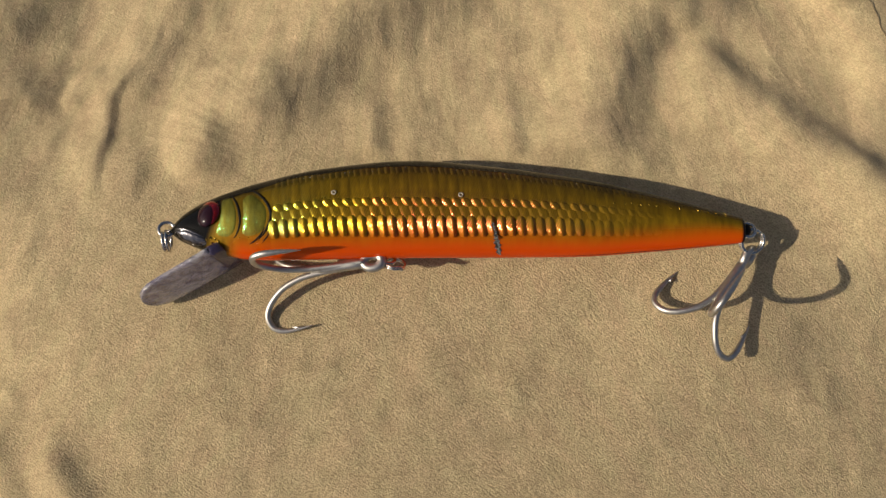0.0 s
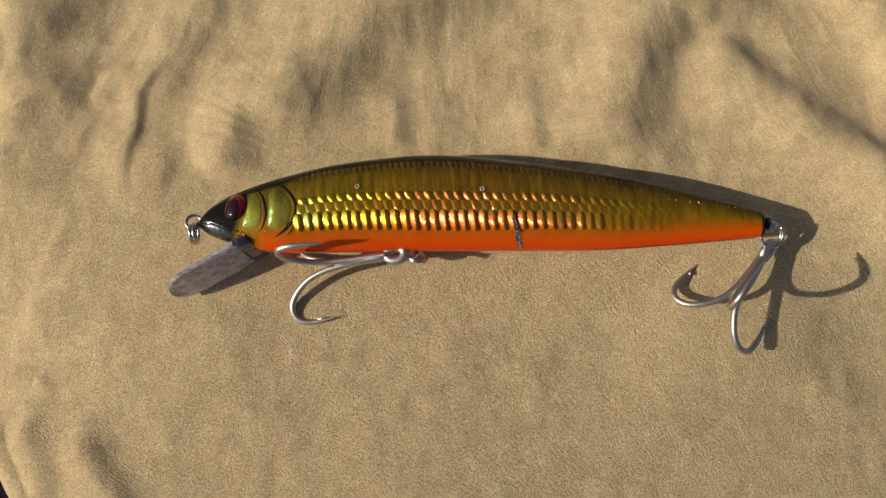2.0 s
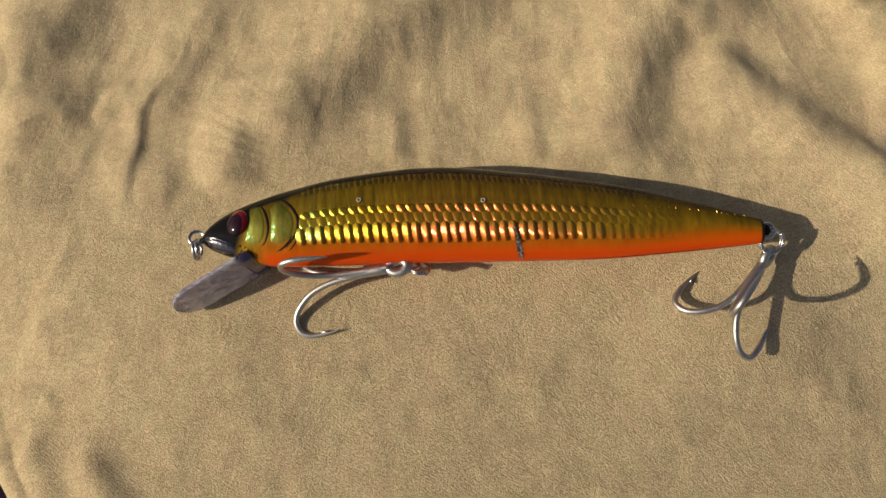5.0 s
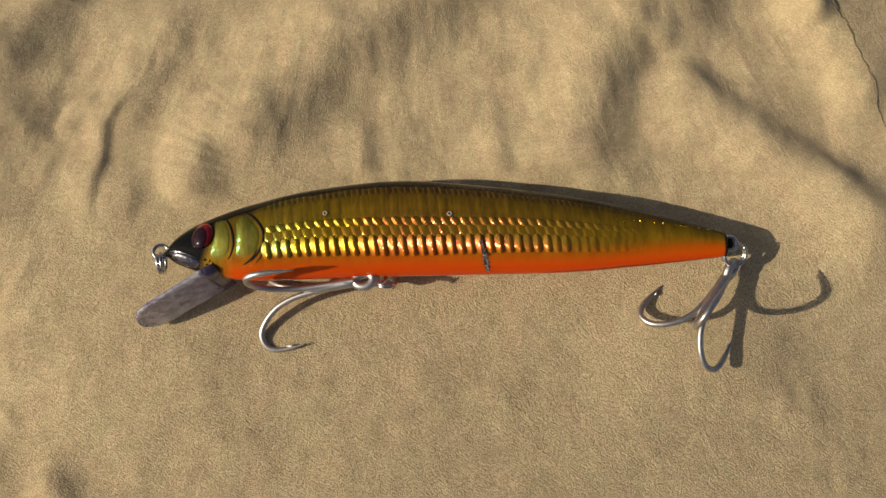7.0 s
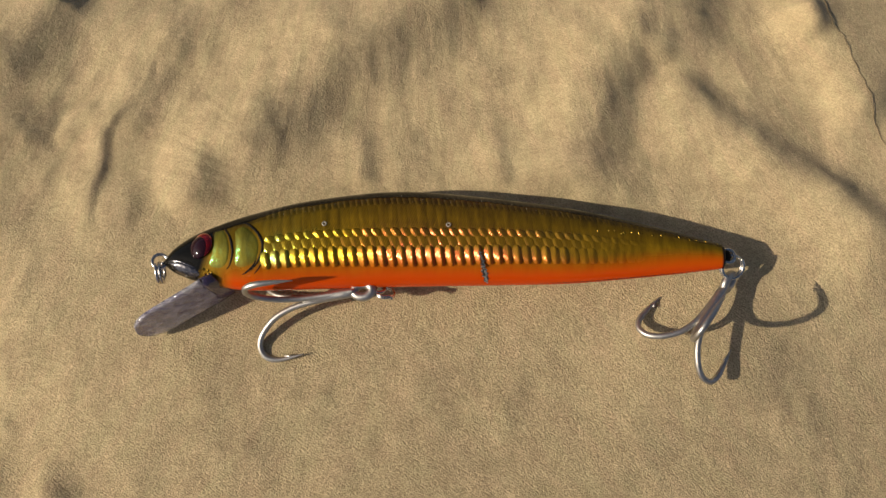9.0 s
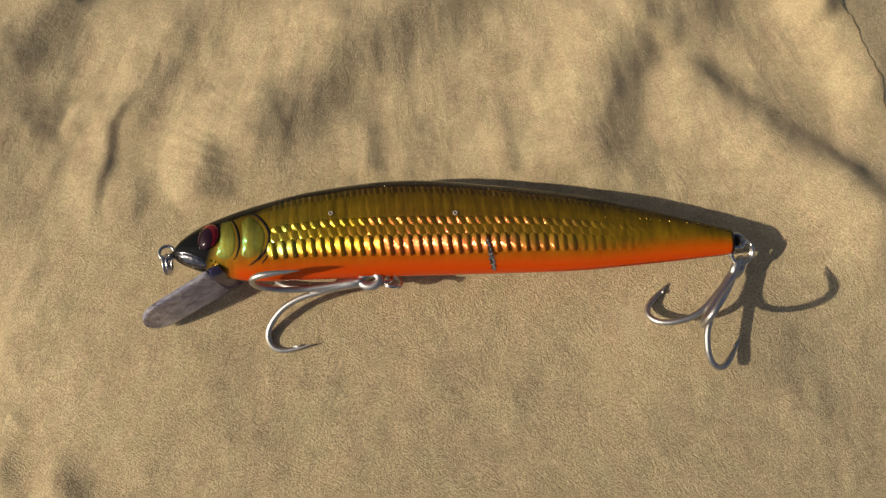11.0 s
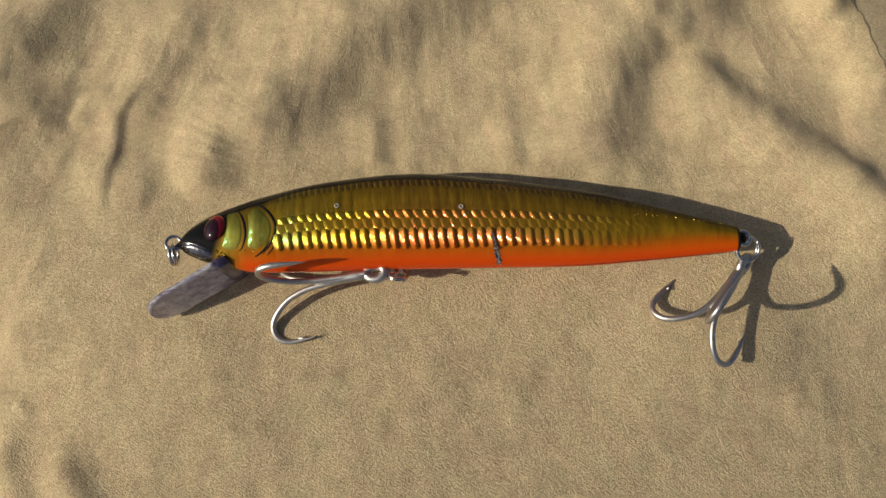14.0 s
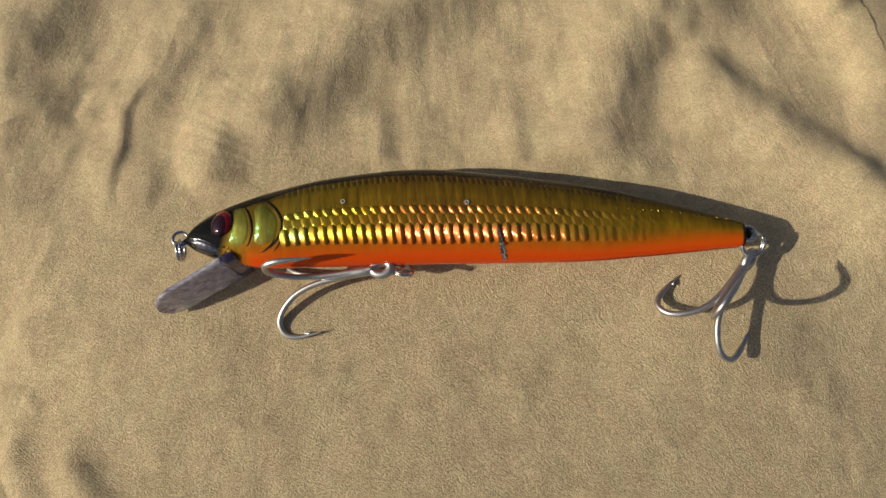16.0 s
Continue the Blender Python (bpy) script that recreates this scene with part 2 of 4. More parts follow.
CLOTH, GROUND = cloth_material(), ground_material()
FOIL, SCALE, PLATE = body_material(), scale_material("holographic_foil", 0.30, 0.15, 0.0, (0.31, 0.176, 0.006), (0.168, 0.096, 0.004)), scale_material("gill_foil", 0.08, 0.17, 0.75, (0.25, 0.200, 0.014), (0.15, 0.125, 0.010), 420, 0.20)
STEEL, RING = steel_material("tinned_steel", (0.54, 0.52, 0.49), 0.44), steel_material("bright_steel", (0.70, 0.66, 0.60), 0.24)
PEWTER = steel_material("smoked_foil", (0.19, 0.185, 0.20), 0.22, 0.5, 520)
SMOKE = smoke_material()
CLEAR, RED = plastic_material(), red_material()
PUPIL = Mat("dark_red_gloss", Base_Color=(0.020, 0.006, 0.011, 1), Roughness=0.10).m
PUPIL.node_tree.nodes["Principled BSDF"].inputs["Specular IOR Level"].default_value = 0.3
SCUFF_PALE = Mat("bared_plastic", Base_Color=(0.42, 0.38, 0.30, 1), Roughness=0.55).m
SCUFF, THREAD = scuff_material(), thread_material()
GOLD = steel_material("gold_foil", (0.62, 0.40, 0.05), 0.22)
GROOVE = black_material("matte_black", 0.5)
GROOVE.node_tree.nodes["Principled BSDF"].inputs["Coat Weight"].default_value = 0.0
GROOVE.node_tree.nodes["Principled BSDF"].inputs["Specular IOR Level"].default_value = 0.08


# ---- mesh helpers ----
def part(name, bm, material, parent=None, label="", smooth=True):
    me = bpy.data.meshes.new(name)
    bmesh.ops.recalc_face_normals(bm, faces=bm.faces)
    bm.to_mesh(me)
    bm.free()
    if smooth:
        me.polygons.foreach_set("use_smooth", [True] * len(me.polygons))
    me.materials.append(material)
    ob = new(name, me)
    ob.parent = parent
    if label:
        tagged(ob, label)
    return ob


def flow(points, n=8):
    """A smooth line (Catmull-Rom) through points of any width."""
    p = [np.array(q, float) for q in points]
    p = [2 * p[0] - p[1], *p, 2 * p[-1] - p[-2]]
    out = []
    for a, b, c, d in zip(p, p[1:], p[2:], p[3:]):
        for k in range(n):
            t = k / n
            out.append(0.5 * (2 * b + (c - a) * t + (2 * a - 5 * b + 4 * c - d) * t * t + (3 * b - a - 3 * c + d) * t ** 3))
    return out + [p[-2]]


def tube(bm, points, radii, sides=12, closed=False):
    """A round bar along points, with a radius at each."""
    pts = [Vector(p) for p in points]
    n = len(pts)
    radii = [radii] * n if isinstance(radii, (int, float)) else radii
    rings, side = [], None
    for i, p in enumerate(pts):
        ahead = pts[(i + 1) % n] if closed or i < n - 1 else p
        behind = pts[i - 1] if closed or i > 0 else p
        t = (ahead - behind).normalized()
        if side is None:
            side = t.orthogonal().normalized()
        side = (side - t * side.dot(t)).normalized()
        up = t.cross(side)
        rings.append([bm.verts.new(p + (side * math.cos(a) + up * math.sin(a)) * radii[i]) for a in np.linspace(0, 2 * math.pi, sides, endpoint=False)])
    pairs = list(zip(rings, rings[1:])) + ([(rings[-1], rings[0])] if closed else [])
    for a, b in pairs:
        for k in range(sides):
            bm.faces.new((a[k], a[(k + 1) % sides], b[(k + 1) % sides], b[k]))
    if not closed:
        bm.faces.new(rings[0][::-1])
        bm.faces.new(rings[-1])
    return bm


def coil(bm, centre, normal, radius, wire, turns=2, sides=10, squash=1.0):
    """A split ring: wire wound `turns` times in a flat coil."""
    n = Vector(normal).normalized()
    a = n.orthogonal().normalized()
    b = n.cross(a)
    steps = 36
    pts = []
    for k in range(steps * turns + 1):
        w = 2 * math.pi * k / steps
        lift = (k / steps - turns / 2) * wire * 2.0 if turns > 1 else 0.0
        pts.append(Vector(centre) + (a * math.cos(w) + b * math.sin(w) * squash) * radius + n * lift)
    return tube(bm, pts[:-1] if turns == 1 else pts, wire, sides, closed=turns == 1)


# ---- ground and cloth ----
ground = part("ground", bmesh.new(), GROUND)
bm = bmesh.new()
for x, y in ((-60, -60), (60, -60), (60, 60), (-60, 60)):
    bm.verts.new((x, y, -0.045))
bm.faces.new(bm.verts)
bm.to_mesh(ground.data)
bm.free()
tagged(ground, "dark purple-black mat under the draped khaki cloth", "ground", kind="structure")


def lattice_noise(x, y, scale, seed):
    """Smooth noise of about -1 to 1 over arrays, with cells of the given size."""
    rng = np.random.RandomState(seed)
    table = rng.uniform(-1, 1, (64, 64))
    gx, gy = x / scale + 100.3, y / scale + 57.7
    ix, iy = np.floor(gx).astype(int), np.floor(gy).astype(int)
    fx, fy = gx - ix, gy - iy
    fx, fy = fx * fx * (3 - 2 * fx), fy * fy * (3 - 2 * fy)
    def at(i, j):
        return table[(ix + i) % 64, (iy + j) % 64]
    return (at(0, 0) * (1 - fx) + at(1, 0) * fx) * (1 - fy) + (at(0, 1) * (1 - fx) + at(1, 1) * fx) * fy


def fold(x, y, line, steep, wide, rise, ends):
    """The height of a fold: it rises softly over `rise` mm, then drops within a band of `wide` mm whose middle is the line.
    steep: the drop's slope along the sun's way, away from the sun (or towards it if negative); ends: the shares of the line over which it fades."""
    pts = np.array(flow(line, 5))
    seg = np.hypot(*np.diff(pts, axis=0).T)
    run = np.concatenate([[0], np.cumsum(seg)])
    dx, dy = (pts[-1] - pts[0]) / np.hypot(*(pts[-1] - pts[0]))
    faced = max(0.5, abs(dy) * 0.99 - math.copysign(dx, dx * dy) * 0.16)
    drop = abs(steep) * wide / faced
    best, out = np.full(x.shape, 1e9), np.zeros(x.shape)
    for k in range(len(seg)):
        (ax, ay), (bx, by) = pts[k], pts[k + 1]
        dx, dy = (bx - ax) / seg[k], (by - ay) / seg[k]
        nx, ny = (-dy, dx) if dy < 0 else (dy, -dx)
        along = np.clip((x - ax) * dx + (y - ay) * dy, 0, seg[k])
        ox, oy = x - ax - along * dx, y - ay - along * dy
        dist = np.hypot(ox, oy)
        nearer = dist < best
        best = np.where(nearer, dist, best)
        side = np.where(ox * nx + oy * ny < 0, -dist, dist)
        if steep < 0:
            side = -side
        where = (run[k] + along) / run[-1]
        fade = np.clip(np.minimum(where / ends[0], (1 - where) / ends[1]), 0, 1)
        fade = fade * fade * (3 - 2 * fade)
        fall = 0.5 - 0.5 * np.tanh(2 * side / wide)
        back = np.exp(-(np.minimum(side + wide * 0.4, 0) / rise) ** 2)
        out = np.where(nearer, drop * fade * fall * back, out)
    return out


def edge_x(y):
    """Where the cloth turns down on the side that faces the sun."""
    corner = 2.48 * np.log1p(np.exp(np.clip((-36 - y) / 4, -30, 30)))
    return -119.5 + corner + 4.5 * np.exp(-((y - 49) / 9) ** 2) + 0.5 * np.sin(y / 9)


def cloth_height(x0, y0):
    # folds wander a little
    x = x0 + 0.6 * lattice_noise(x0, y0, 11, 41) + 0.18 * lattice_noise(x0, y0, 4, 42)
    y = y0 + 0.6 * lattice_noise(x0, y0, 11, 43) + 0.18 * lattice_noise(x0, y0, 4, 44)
    h = np.zeros(x.shape)
    # shaded hollow near the turned-down side
    h += fold(x, y, [(-79.6, 75.1), (-84.2, 68.5), (-90.9, 61.2), (-94.4, 56.1), (-96.6, 50.4), (-98.3, 43.2)], 0.40, 9.2, 14.5, (0.2, 0.35))
    h += fold(x, y, [(-95.8, 50.4), (-93.9, 44.6), (-91.2, 40.2), (-89.4, 33.0)], 0.42, 6.8, 12.0, (0.45, 0.45))
    # broad shaded slope behind the head
    h += fold(x, y, [(-72.8, 78.0), (-79.2, 63.2), (-86.9, 48.8), (-91.7, 34.6), (-95.2, 22.0)], 0.10, 26.6, 26.5, (0.2, 0.3))
    h += fold(x, y, [(-39.4, 76.0), (-46.2, 65.7), (-51.0, 58.4), (-54.3, 51.1)], 0.12, 7.0, 9.3, (0.3, 0.4))
    # pocket and its sharp lip
    h += fold(x, y, [(-83.0, 47.0), (-85.8, 41.9), (-88.6, 37.1)], 0.12, 2.7, 6.3, (0.4, 0.3))
    h += fold(x, y, [(-99.5, 77.0), (-101.5, 62.0), (-102.8, 48.0), (-103.0, 34.0)], 0.12, 10.0, 9.0, (0.2, 0.3))
    # narrow crease behind the head
    h += fold(x, y, [(-67.3, 48.5), (-70.1, 43.9), (-73.1, 39.7), (-73.9, 35.0), (-74.6, 30.0), (-75.9, 25.4), (-77.2, 19.5), (-78.2, 13.5)], 0.60, 2.3, 7.3, (0.25, 0.25))
    # soft band between the crease and the great fold
    h += fold(x, y, [(-51.2, 71.7), (-55.7, 62.9), (-60.1, 52.7), (-64.5, 44.8), (-66.5, 34.8), (-67.0, 25.7)], 0.25, 7.7, 8.4, (0.25, 0.3))
    h += fold(x, y, [(-57.9, 67.4), (-55.8, 59.9), (-57.0, 51.9)], 0.18, 4.9, 7.0, (0.4, 0.4))
    h += fold(x, y, [(-62.4, 52.7), (-64.1, 44.8), (-63.4, 37.6)], 0.14, 5.9, 6.7, (0.4, 0.4))
    # the great fold
    h += fold(x, y, [(21.1, 78.1), (8.8, 67.8), (-2.6, 59.3), (-14.5, 51.6), (-22.9, 44.8), (-29.1, 38.5), (-34.6, 32.2), (-39.5, 24.0), (-42.0, 15.0)], 0.285, 13.2, 18.0, (0.1, 0.3))
    h += fold(x, y, [(-12.6, 52.6), (-19.6, 44.8), (-23.1, 37.6), (-26.5, 30.6)], 0.05, 5.8, 9.0, (0.35, 0.4))
    h += fold(x, y, [(-29.7, 44.2), (-34.5, 37.1), (-36.7, 29.1)], 0.09, 6.0, 7.4, (0.4, 0.4))
    # bump behind the head
    h += fold(x, y, [(-46.5, 44.0), (-47.4, 35.1), (-48.4, 26.8), (-50.9, 15.5)], 0.36, 8.8, 6.0, (0.55, 0.2))
    h += fold(x, y, [(-62.3, 30.9), (-64.4, 25.7), (-67.1, 18.7), (-70.5, 10.6)], 0.19, 3.3, 5.3, (0.4, 0.4))
    h += fold(x, y, [(-57.8, 31.9), (-58.8, 25.6), (-60.9, 18.6)], 0.09, 3.4, 4.8, (0.4, 0.4))
    h += fold(x, y, [(-67.4, 30.5), (-67.6, 22.0), (-68.2, 14.0), (-69.0, 6.5)], 0.15, 10.0, 9.0, (0.35, 0.35))
    # upright ripples between the folds
    h += fold(x, y, [(-11.5, 42.0), (-11.0, 33.2), (-11.6, 23.3)], 0.29, 4.7, 5.5, (0.35, 0.2))
    h += fold(x, y, [(10.4, 55.9), (9.6, 45.7), (10.1, 35.6)], 0.13, 5.5, 5.9, (0.4, 0.4))
    h += fold(x, y, [(22.6, 58.6), (22.6, 51.3), (21.1, 44.1)], 0.12, 4.0, 5.0, (0.4, 0.4))
    h += fold(x, y, [(19.1, 39.8), (21.9, 32.6), (22.5, 22.7)], 0.31, 4.6, 5.9, (0.4, 0.2))
    h += fold(x, y, [(32.8, 62.9), (30.1, 54.1), (28.6, 43.9)], 0.11, 4.8, 7.0, (0.3, 0.4))
    h += fold(x, y, [(1.2, 43.0), (0.2, 34.4), (1.2, 23.1)], 0.09, 4.9, 6.1, (0.4, 0.3))
    # the fold behind the tail
    h += fold(x, y, [(79.3, 77.2), (68.9, 66.8), (59.9, 57.7), (52.4, 49.1), (47.7, 40.0), (45.4, 31.5), (46.5, 21.6)], 0.275, 13.2, 17.7, (0.15, 0.15))
    h += fold(x, y, [(54.0, 45.0), (53.0, 36.3), (55.1, 27.8), (55.5, 17.2)], 0.14, 6.4, 9.0, (0.4, 0.2))
    h += fold(x, y, [(65.2, 65.4), (65.8, 59.4), (63.0, 52.8)], 0.22, 4.9, 5.9, (0.4, 0.3))
    h += fold(x, y, [(76.1, 69.7), (75.0, 63.0), (72.3, 55.6)], 0.19, 6.7, 8.0, (0.3, 0.4))
    # the long crease
    h += fold(x, y, [(66.9, 56.4), (71.0, 50.2), (76.1, 43.7), (81.9, 39.0), (88.4, 34.0), (94.9, 29.4), (101.8, 24.6), (109.0, 19.0), (117.0, 12.0), (126.0, 4.0)], 0.45, 7.0, 12.4, (0.12, 0.2))
    h += fold(x, y, [(95.0, 33.0), (102.0, 25.0), (109.0, 16.0), (114.0, 6.0), (117.0, -6.0)], 0.09, 9.5, 12.0, (0.35, 0.3))
    h += fold(x, y, [(82.0, 71.1), (83.8, 57.6), (86.1, 47.3), (92.3, 41.4), (99.0, 37.7)], 0.07, 7.7, 9.3, (0.3, 0.3))
    # bright ridge beyond it, and the seam
    h += fold(x, y, [(98.7, 72.3), (101.2, 65.1), (103.2, 59.5)], 0.67, 5.6, 6.1, (0.3, 0.4))
    # the near corner
    h += fold(x, y, [(-84.8, -36.7), (-83.7, -42.0), (-81.5, -46.8), (-76.4, -53.8), (-69.0, -62.0), (-60.0, -72.0)], 0.46, 5.6, 9.7, (0.22, 0.2))
    h += fold(x, y, [(-103.0, -36.3), (-98.5, -40.8), (-95.3, -46.5), (-93.1, -52.8), (-90.0, -62.0)], 0.44, 6.3, 7.8, (0.25, 0.3))
    h += fold(x, y, [(-99.9, -28.4), (-96.1, -30.3), (-92.3, -33.3)], 0.18, 2.2, 4.0, (0.3, 0.4))
    h += fold(x, y, [(-78.2, -2.8), (-78.7, -9.5), (-80.5, -16.0)], 0.09, 3.0, 5.0, (0.4, 0.4))
    h += fold(x, y, [(-65.0, -35.8), (-64.0, -40.9), (-61.4, -47.2)], 0.09, 3.4, 5.0, (0.4, 0.3))
    # faint upright ripples on the near side
    h += fold(x, y, [(22.3, -19.4), (23.3, -28.5), (21.6, -37.5)], 0.08, 6.0, 9.1, (0.4, 0.4))
    h += fold(x, y, [(-10.6, -10.8), (-9.3, -16.1), (-10.2, -24.0)], 0.07, 6.0, 8.0, (0.4, 0.4))
    h += fold(x, y, [(58.9, -29.2), (57.1, -37.0), (57.8, -47.2)], 0.07, 7.0, 9.0, (0.4, 0.4))
    h += fold(x, y, [(3.9, -16.4), (5.0, -23.0), (3.8, -32.0)], 0.06, 5.0, 8.0, (0.4, 0.4))
    h += fold(x, y, [(-45.0, -14.1), (-47.5, -21.9), (-46.8, -31.0)], 0.07, 5.0, 8.0, (0.4, 0.4))
    h += fold(x, y, [(95.0, -23.4), (96.9, -31.3), (94.6, -42.8)], 0.09, 9.0, 11.8, (0.4, 0.4))
    # rises that face the sun
    h += fold(x, y, [(-76.4, 48.6), (-83.1, 44.7), (-86.4, 39.5), (-87.8, 35.2)], -0.38, 2.2, 7.1, (0.3, 0.2))
    h += fold(x, y, [(-86.7, 2.7), (-92.9, -5.2), (-100.4, -12.4), (-107.8, -19.4)], -0.23, 2.6, 9.3, (0.3, 0.3))
    h += fold(x, y, [(-55.1, 41.1), (-60.4, 35.2), (-61.7, 28.4), (-64.8, 21.5)], -0.16, 3.7, 8.0, (0.3, 0.3))
    h += fold(x, y, [(-90.3, -34.0), (-89.6, -42.9), (-88.1, -52.9)], -0.13, 4.8, 5.7, (0.4, 0.2))
    h += fold(x, y, [(90.8, 75.5), (95.8, 63.4), (100.1, 51.5), (104.9, 42.6), (115.3, 34.5)], -0.55, 7.8, 15.8, (0.2, 0.2))
    h += fold(x, y, [(40.4, 70.3), (37.2, 55.5), (37.0, 42.4), (35.8, 29.5)], -0.17, 9.2, 13.4, (0.3, 0.3))
    h += fold(x, y, [(57.7, 40.6), (60.9, 36.2), (62.5, 29.0)], -0.09, 6.6, 8.2, (0.3, 0.3))
    # broad tilts
    h += fold(x, y, [(81.8, 75.6), (77.8, 60.7), (75.6, 48.9)], 0.14, 14.7, 20.9, (0.3, 0.3))
    h += fold(x, y, [(102.8, 36.9), (107.2, 25.4), (109.1, 16.9)], 0.04, 10.6, 16.4, (0.3, 0.3))
    h += fold(x, y, [(-7.1, 65.0), (-8.6, 54.7), (-10.1, 46.0)], 0.08, 13.5, 12.2, (0.3, 0.3))
    h += fold(x, y, [(-98.8, 37.5), (-98.7, 24.9), (-98.5, 8.4)], 0.16, 17.0, 12.0, (0.3, 0.3))
    h += fold(x, y, [(62.3, 72.9), (61.1, 63.9), (58.5, 56.6)], 0.15, 9.0, 9.7, (0.3, 0.3))
    h += fold(x, y, [(47.3, 33.6), (47.5, 25.1), (47.8, 16.7)], 0.14, 7.7, 8.0, (0.3, 0.2))
    h += fold(x, y, [(-39.7, 50.9), (-39.6, 40.8), (-40.9, 30.8)], 0.16, 10.6, 9.5, (0.3, 0.3))
    h += fold(x, y, [(85.9, 63.5), (90.7, 53.1), (94.2, 44.3)], 0.06, 8.5, 8.9, (0.3, 0.3))
    h += fold(x, y, [(-98.6, -24.8), (-97.6, -31.3), (-96.7, -40.2)], 0.09, 6.1, 8.0, (0.3, 0.3))
    h += fold(x, y, [(94.6, 34.9), (100.9, 28.1), (107.3, 21.9), (116.0, 12.7)], 0.05, 5.3, 8.5, (0.3, 0.1))
    h += fold(x, y, [(-90.2, 11.4), (-96.5, 1.8), (-100.7, -9.1), (-102.2, -17.2), (-102.4, -25.2)], -0.20, 2.4, 5.0, (0.25, 0.3))
    # broad, shallow undulations on an even grid, sized to set the cloth's brightness
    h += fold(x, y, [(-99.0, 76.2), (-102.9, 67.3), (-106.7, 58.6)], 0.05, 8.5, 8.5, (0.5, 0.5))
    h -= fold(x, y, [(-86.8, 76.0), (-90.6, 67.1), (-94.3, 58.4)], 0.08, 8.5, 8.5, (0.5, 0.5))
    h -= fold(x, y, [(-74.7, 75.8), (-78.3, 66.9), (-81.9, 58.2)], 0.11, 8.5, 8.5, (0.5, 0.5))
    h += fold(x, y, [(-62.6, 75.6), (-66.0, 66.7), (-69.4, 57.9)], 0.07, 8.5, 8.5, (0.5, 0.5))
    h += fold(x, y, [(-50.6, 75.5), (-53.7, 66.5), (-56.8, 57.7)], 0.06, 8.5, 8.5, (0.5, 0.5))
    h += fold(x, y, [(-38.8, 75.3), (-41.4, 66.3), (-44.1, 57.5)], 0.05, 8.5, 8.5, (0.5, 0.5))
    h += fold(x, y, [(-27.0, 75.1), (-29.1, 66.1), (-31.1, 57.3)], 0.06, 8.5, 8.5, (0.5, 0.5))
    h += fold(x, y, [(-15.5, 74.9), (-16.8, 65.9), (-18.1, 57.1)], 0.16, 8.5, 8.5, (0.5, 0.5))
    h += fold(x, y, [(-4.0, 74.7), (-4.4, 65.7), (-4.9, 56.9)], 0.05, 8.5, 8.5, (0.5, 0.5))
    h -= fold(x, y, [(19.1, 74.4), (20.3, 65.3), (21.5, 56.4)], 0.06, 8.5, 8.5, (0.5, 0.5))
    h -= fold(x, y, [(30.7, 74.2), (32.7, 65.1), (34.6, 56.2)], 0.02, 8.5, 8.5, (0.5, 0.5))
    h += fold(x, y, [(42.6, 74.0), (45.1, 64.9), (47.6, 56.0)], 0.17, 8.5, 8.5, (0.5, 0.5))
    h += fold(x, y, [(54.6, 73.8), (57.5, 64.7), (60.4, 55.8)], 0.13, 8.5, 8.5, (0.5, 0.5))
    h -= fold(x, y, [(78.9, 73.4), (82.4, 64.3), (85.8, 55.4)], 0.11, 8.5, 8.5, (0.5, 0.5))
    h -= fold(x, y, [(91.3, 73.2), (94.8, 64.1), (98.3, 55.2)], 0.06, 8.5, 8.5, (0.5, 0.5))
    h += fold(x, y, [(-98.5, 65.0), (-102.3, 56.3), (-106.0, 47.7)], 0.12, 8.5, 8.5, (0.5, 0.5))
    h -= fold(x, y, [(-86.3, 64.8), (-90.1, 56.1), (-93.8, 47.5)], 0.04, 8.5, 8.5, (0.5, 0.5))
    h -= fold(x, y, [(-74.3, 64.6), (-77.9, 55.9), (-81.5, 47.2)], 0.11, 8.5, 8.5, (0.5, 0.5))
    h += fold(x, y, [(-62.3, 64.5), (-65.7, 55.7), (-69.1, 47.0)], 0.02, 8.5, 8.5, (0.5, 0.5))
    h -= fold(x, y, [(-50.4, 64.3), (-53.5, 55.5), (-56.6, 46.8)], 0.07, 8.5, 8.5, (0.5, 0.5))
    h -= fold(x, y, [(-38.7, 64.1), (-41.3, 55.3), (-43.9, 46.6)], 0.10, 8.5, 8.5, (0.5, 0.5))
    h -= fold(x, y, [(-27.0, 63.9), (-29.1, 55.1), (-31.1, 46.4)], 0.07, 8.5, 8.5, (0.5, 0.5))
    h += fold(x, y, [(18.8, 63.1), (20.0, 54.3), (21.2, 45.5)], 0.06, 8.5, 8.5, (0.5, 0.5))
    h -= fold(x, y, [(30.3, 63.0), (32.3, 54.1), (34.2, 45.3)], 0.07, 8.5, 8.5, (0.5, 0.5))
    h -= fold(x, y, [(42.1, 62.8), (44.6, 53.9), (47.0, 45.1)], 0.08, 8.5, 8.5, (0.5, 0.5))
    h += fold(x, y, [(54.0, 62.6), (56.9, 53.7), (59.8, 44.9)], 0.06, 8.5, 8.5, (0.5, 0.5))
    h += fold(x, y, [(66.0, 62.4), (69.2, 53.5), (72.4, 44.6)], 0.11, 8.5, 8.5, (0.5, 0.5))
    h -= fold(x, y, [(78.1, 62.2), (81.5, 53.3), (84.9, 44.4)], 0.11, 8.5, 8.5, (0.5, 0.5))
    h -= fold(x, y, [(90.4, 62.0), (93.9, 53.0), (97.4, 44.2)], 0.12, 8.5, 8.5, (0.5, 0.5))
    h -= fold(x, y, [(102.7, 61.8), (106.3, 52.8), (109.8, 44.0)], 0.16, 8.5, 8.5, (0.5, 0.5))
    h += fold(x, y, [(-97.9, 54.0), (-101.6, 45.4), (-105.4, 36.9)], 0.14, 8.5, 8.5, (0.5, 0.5))
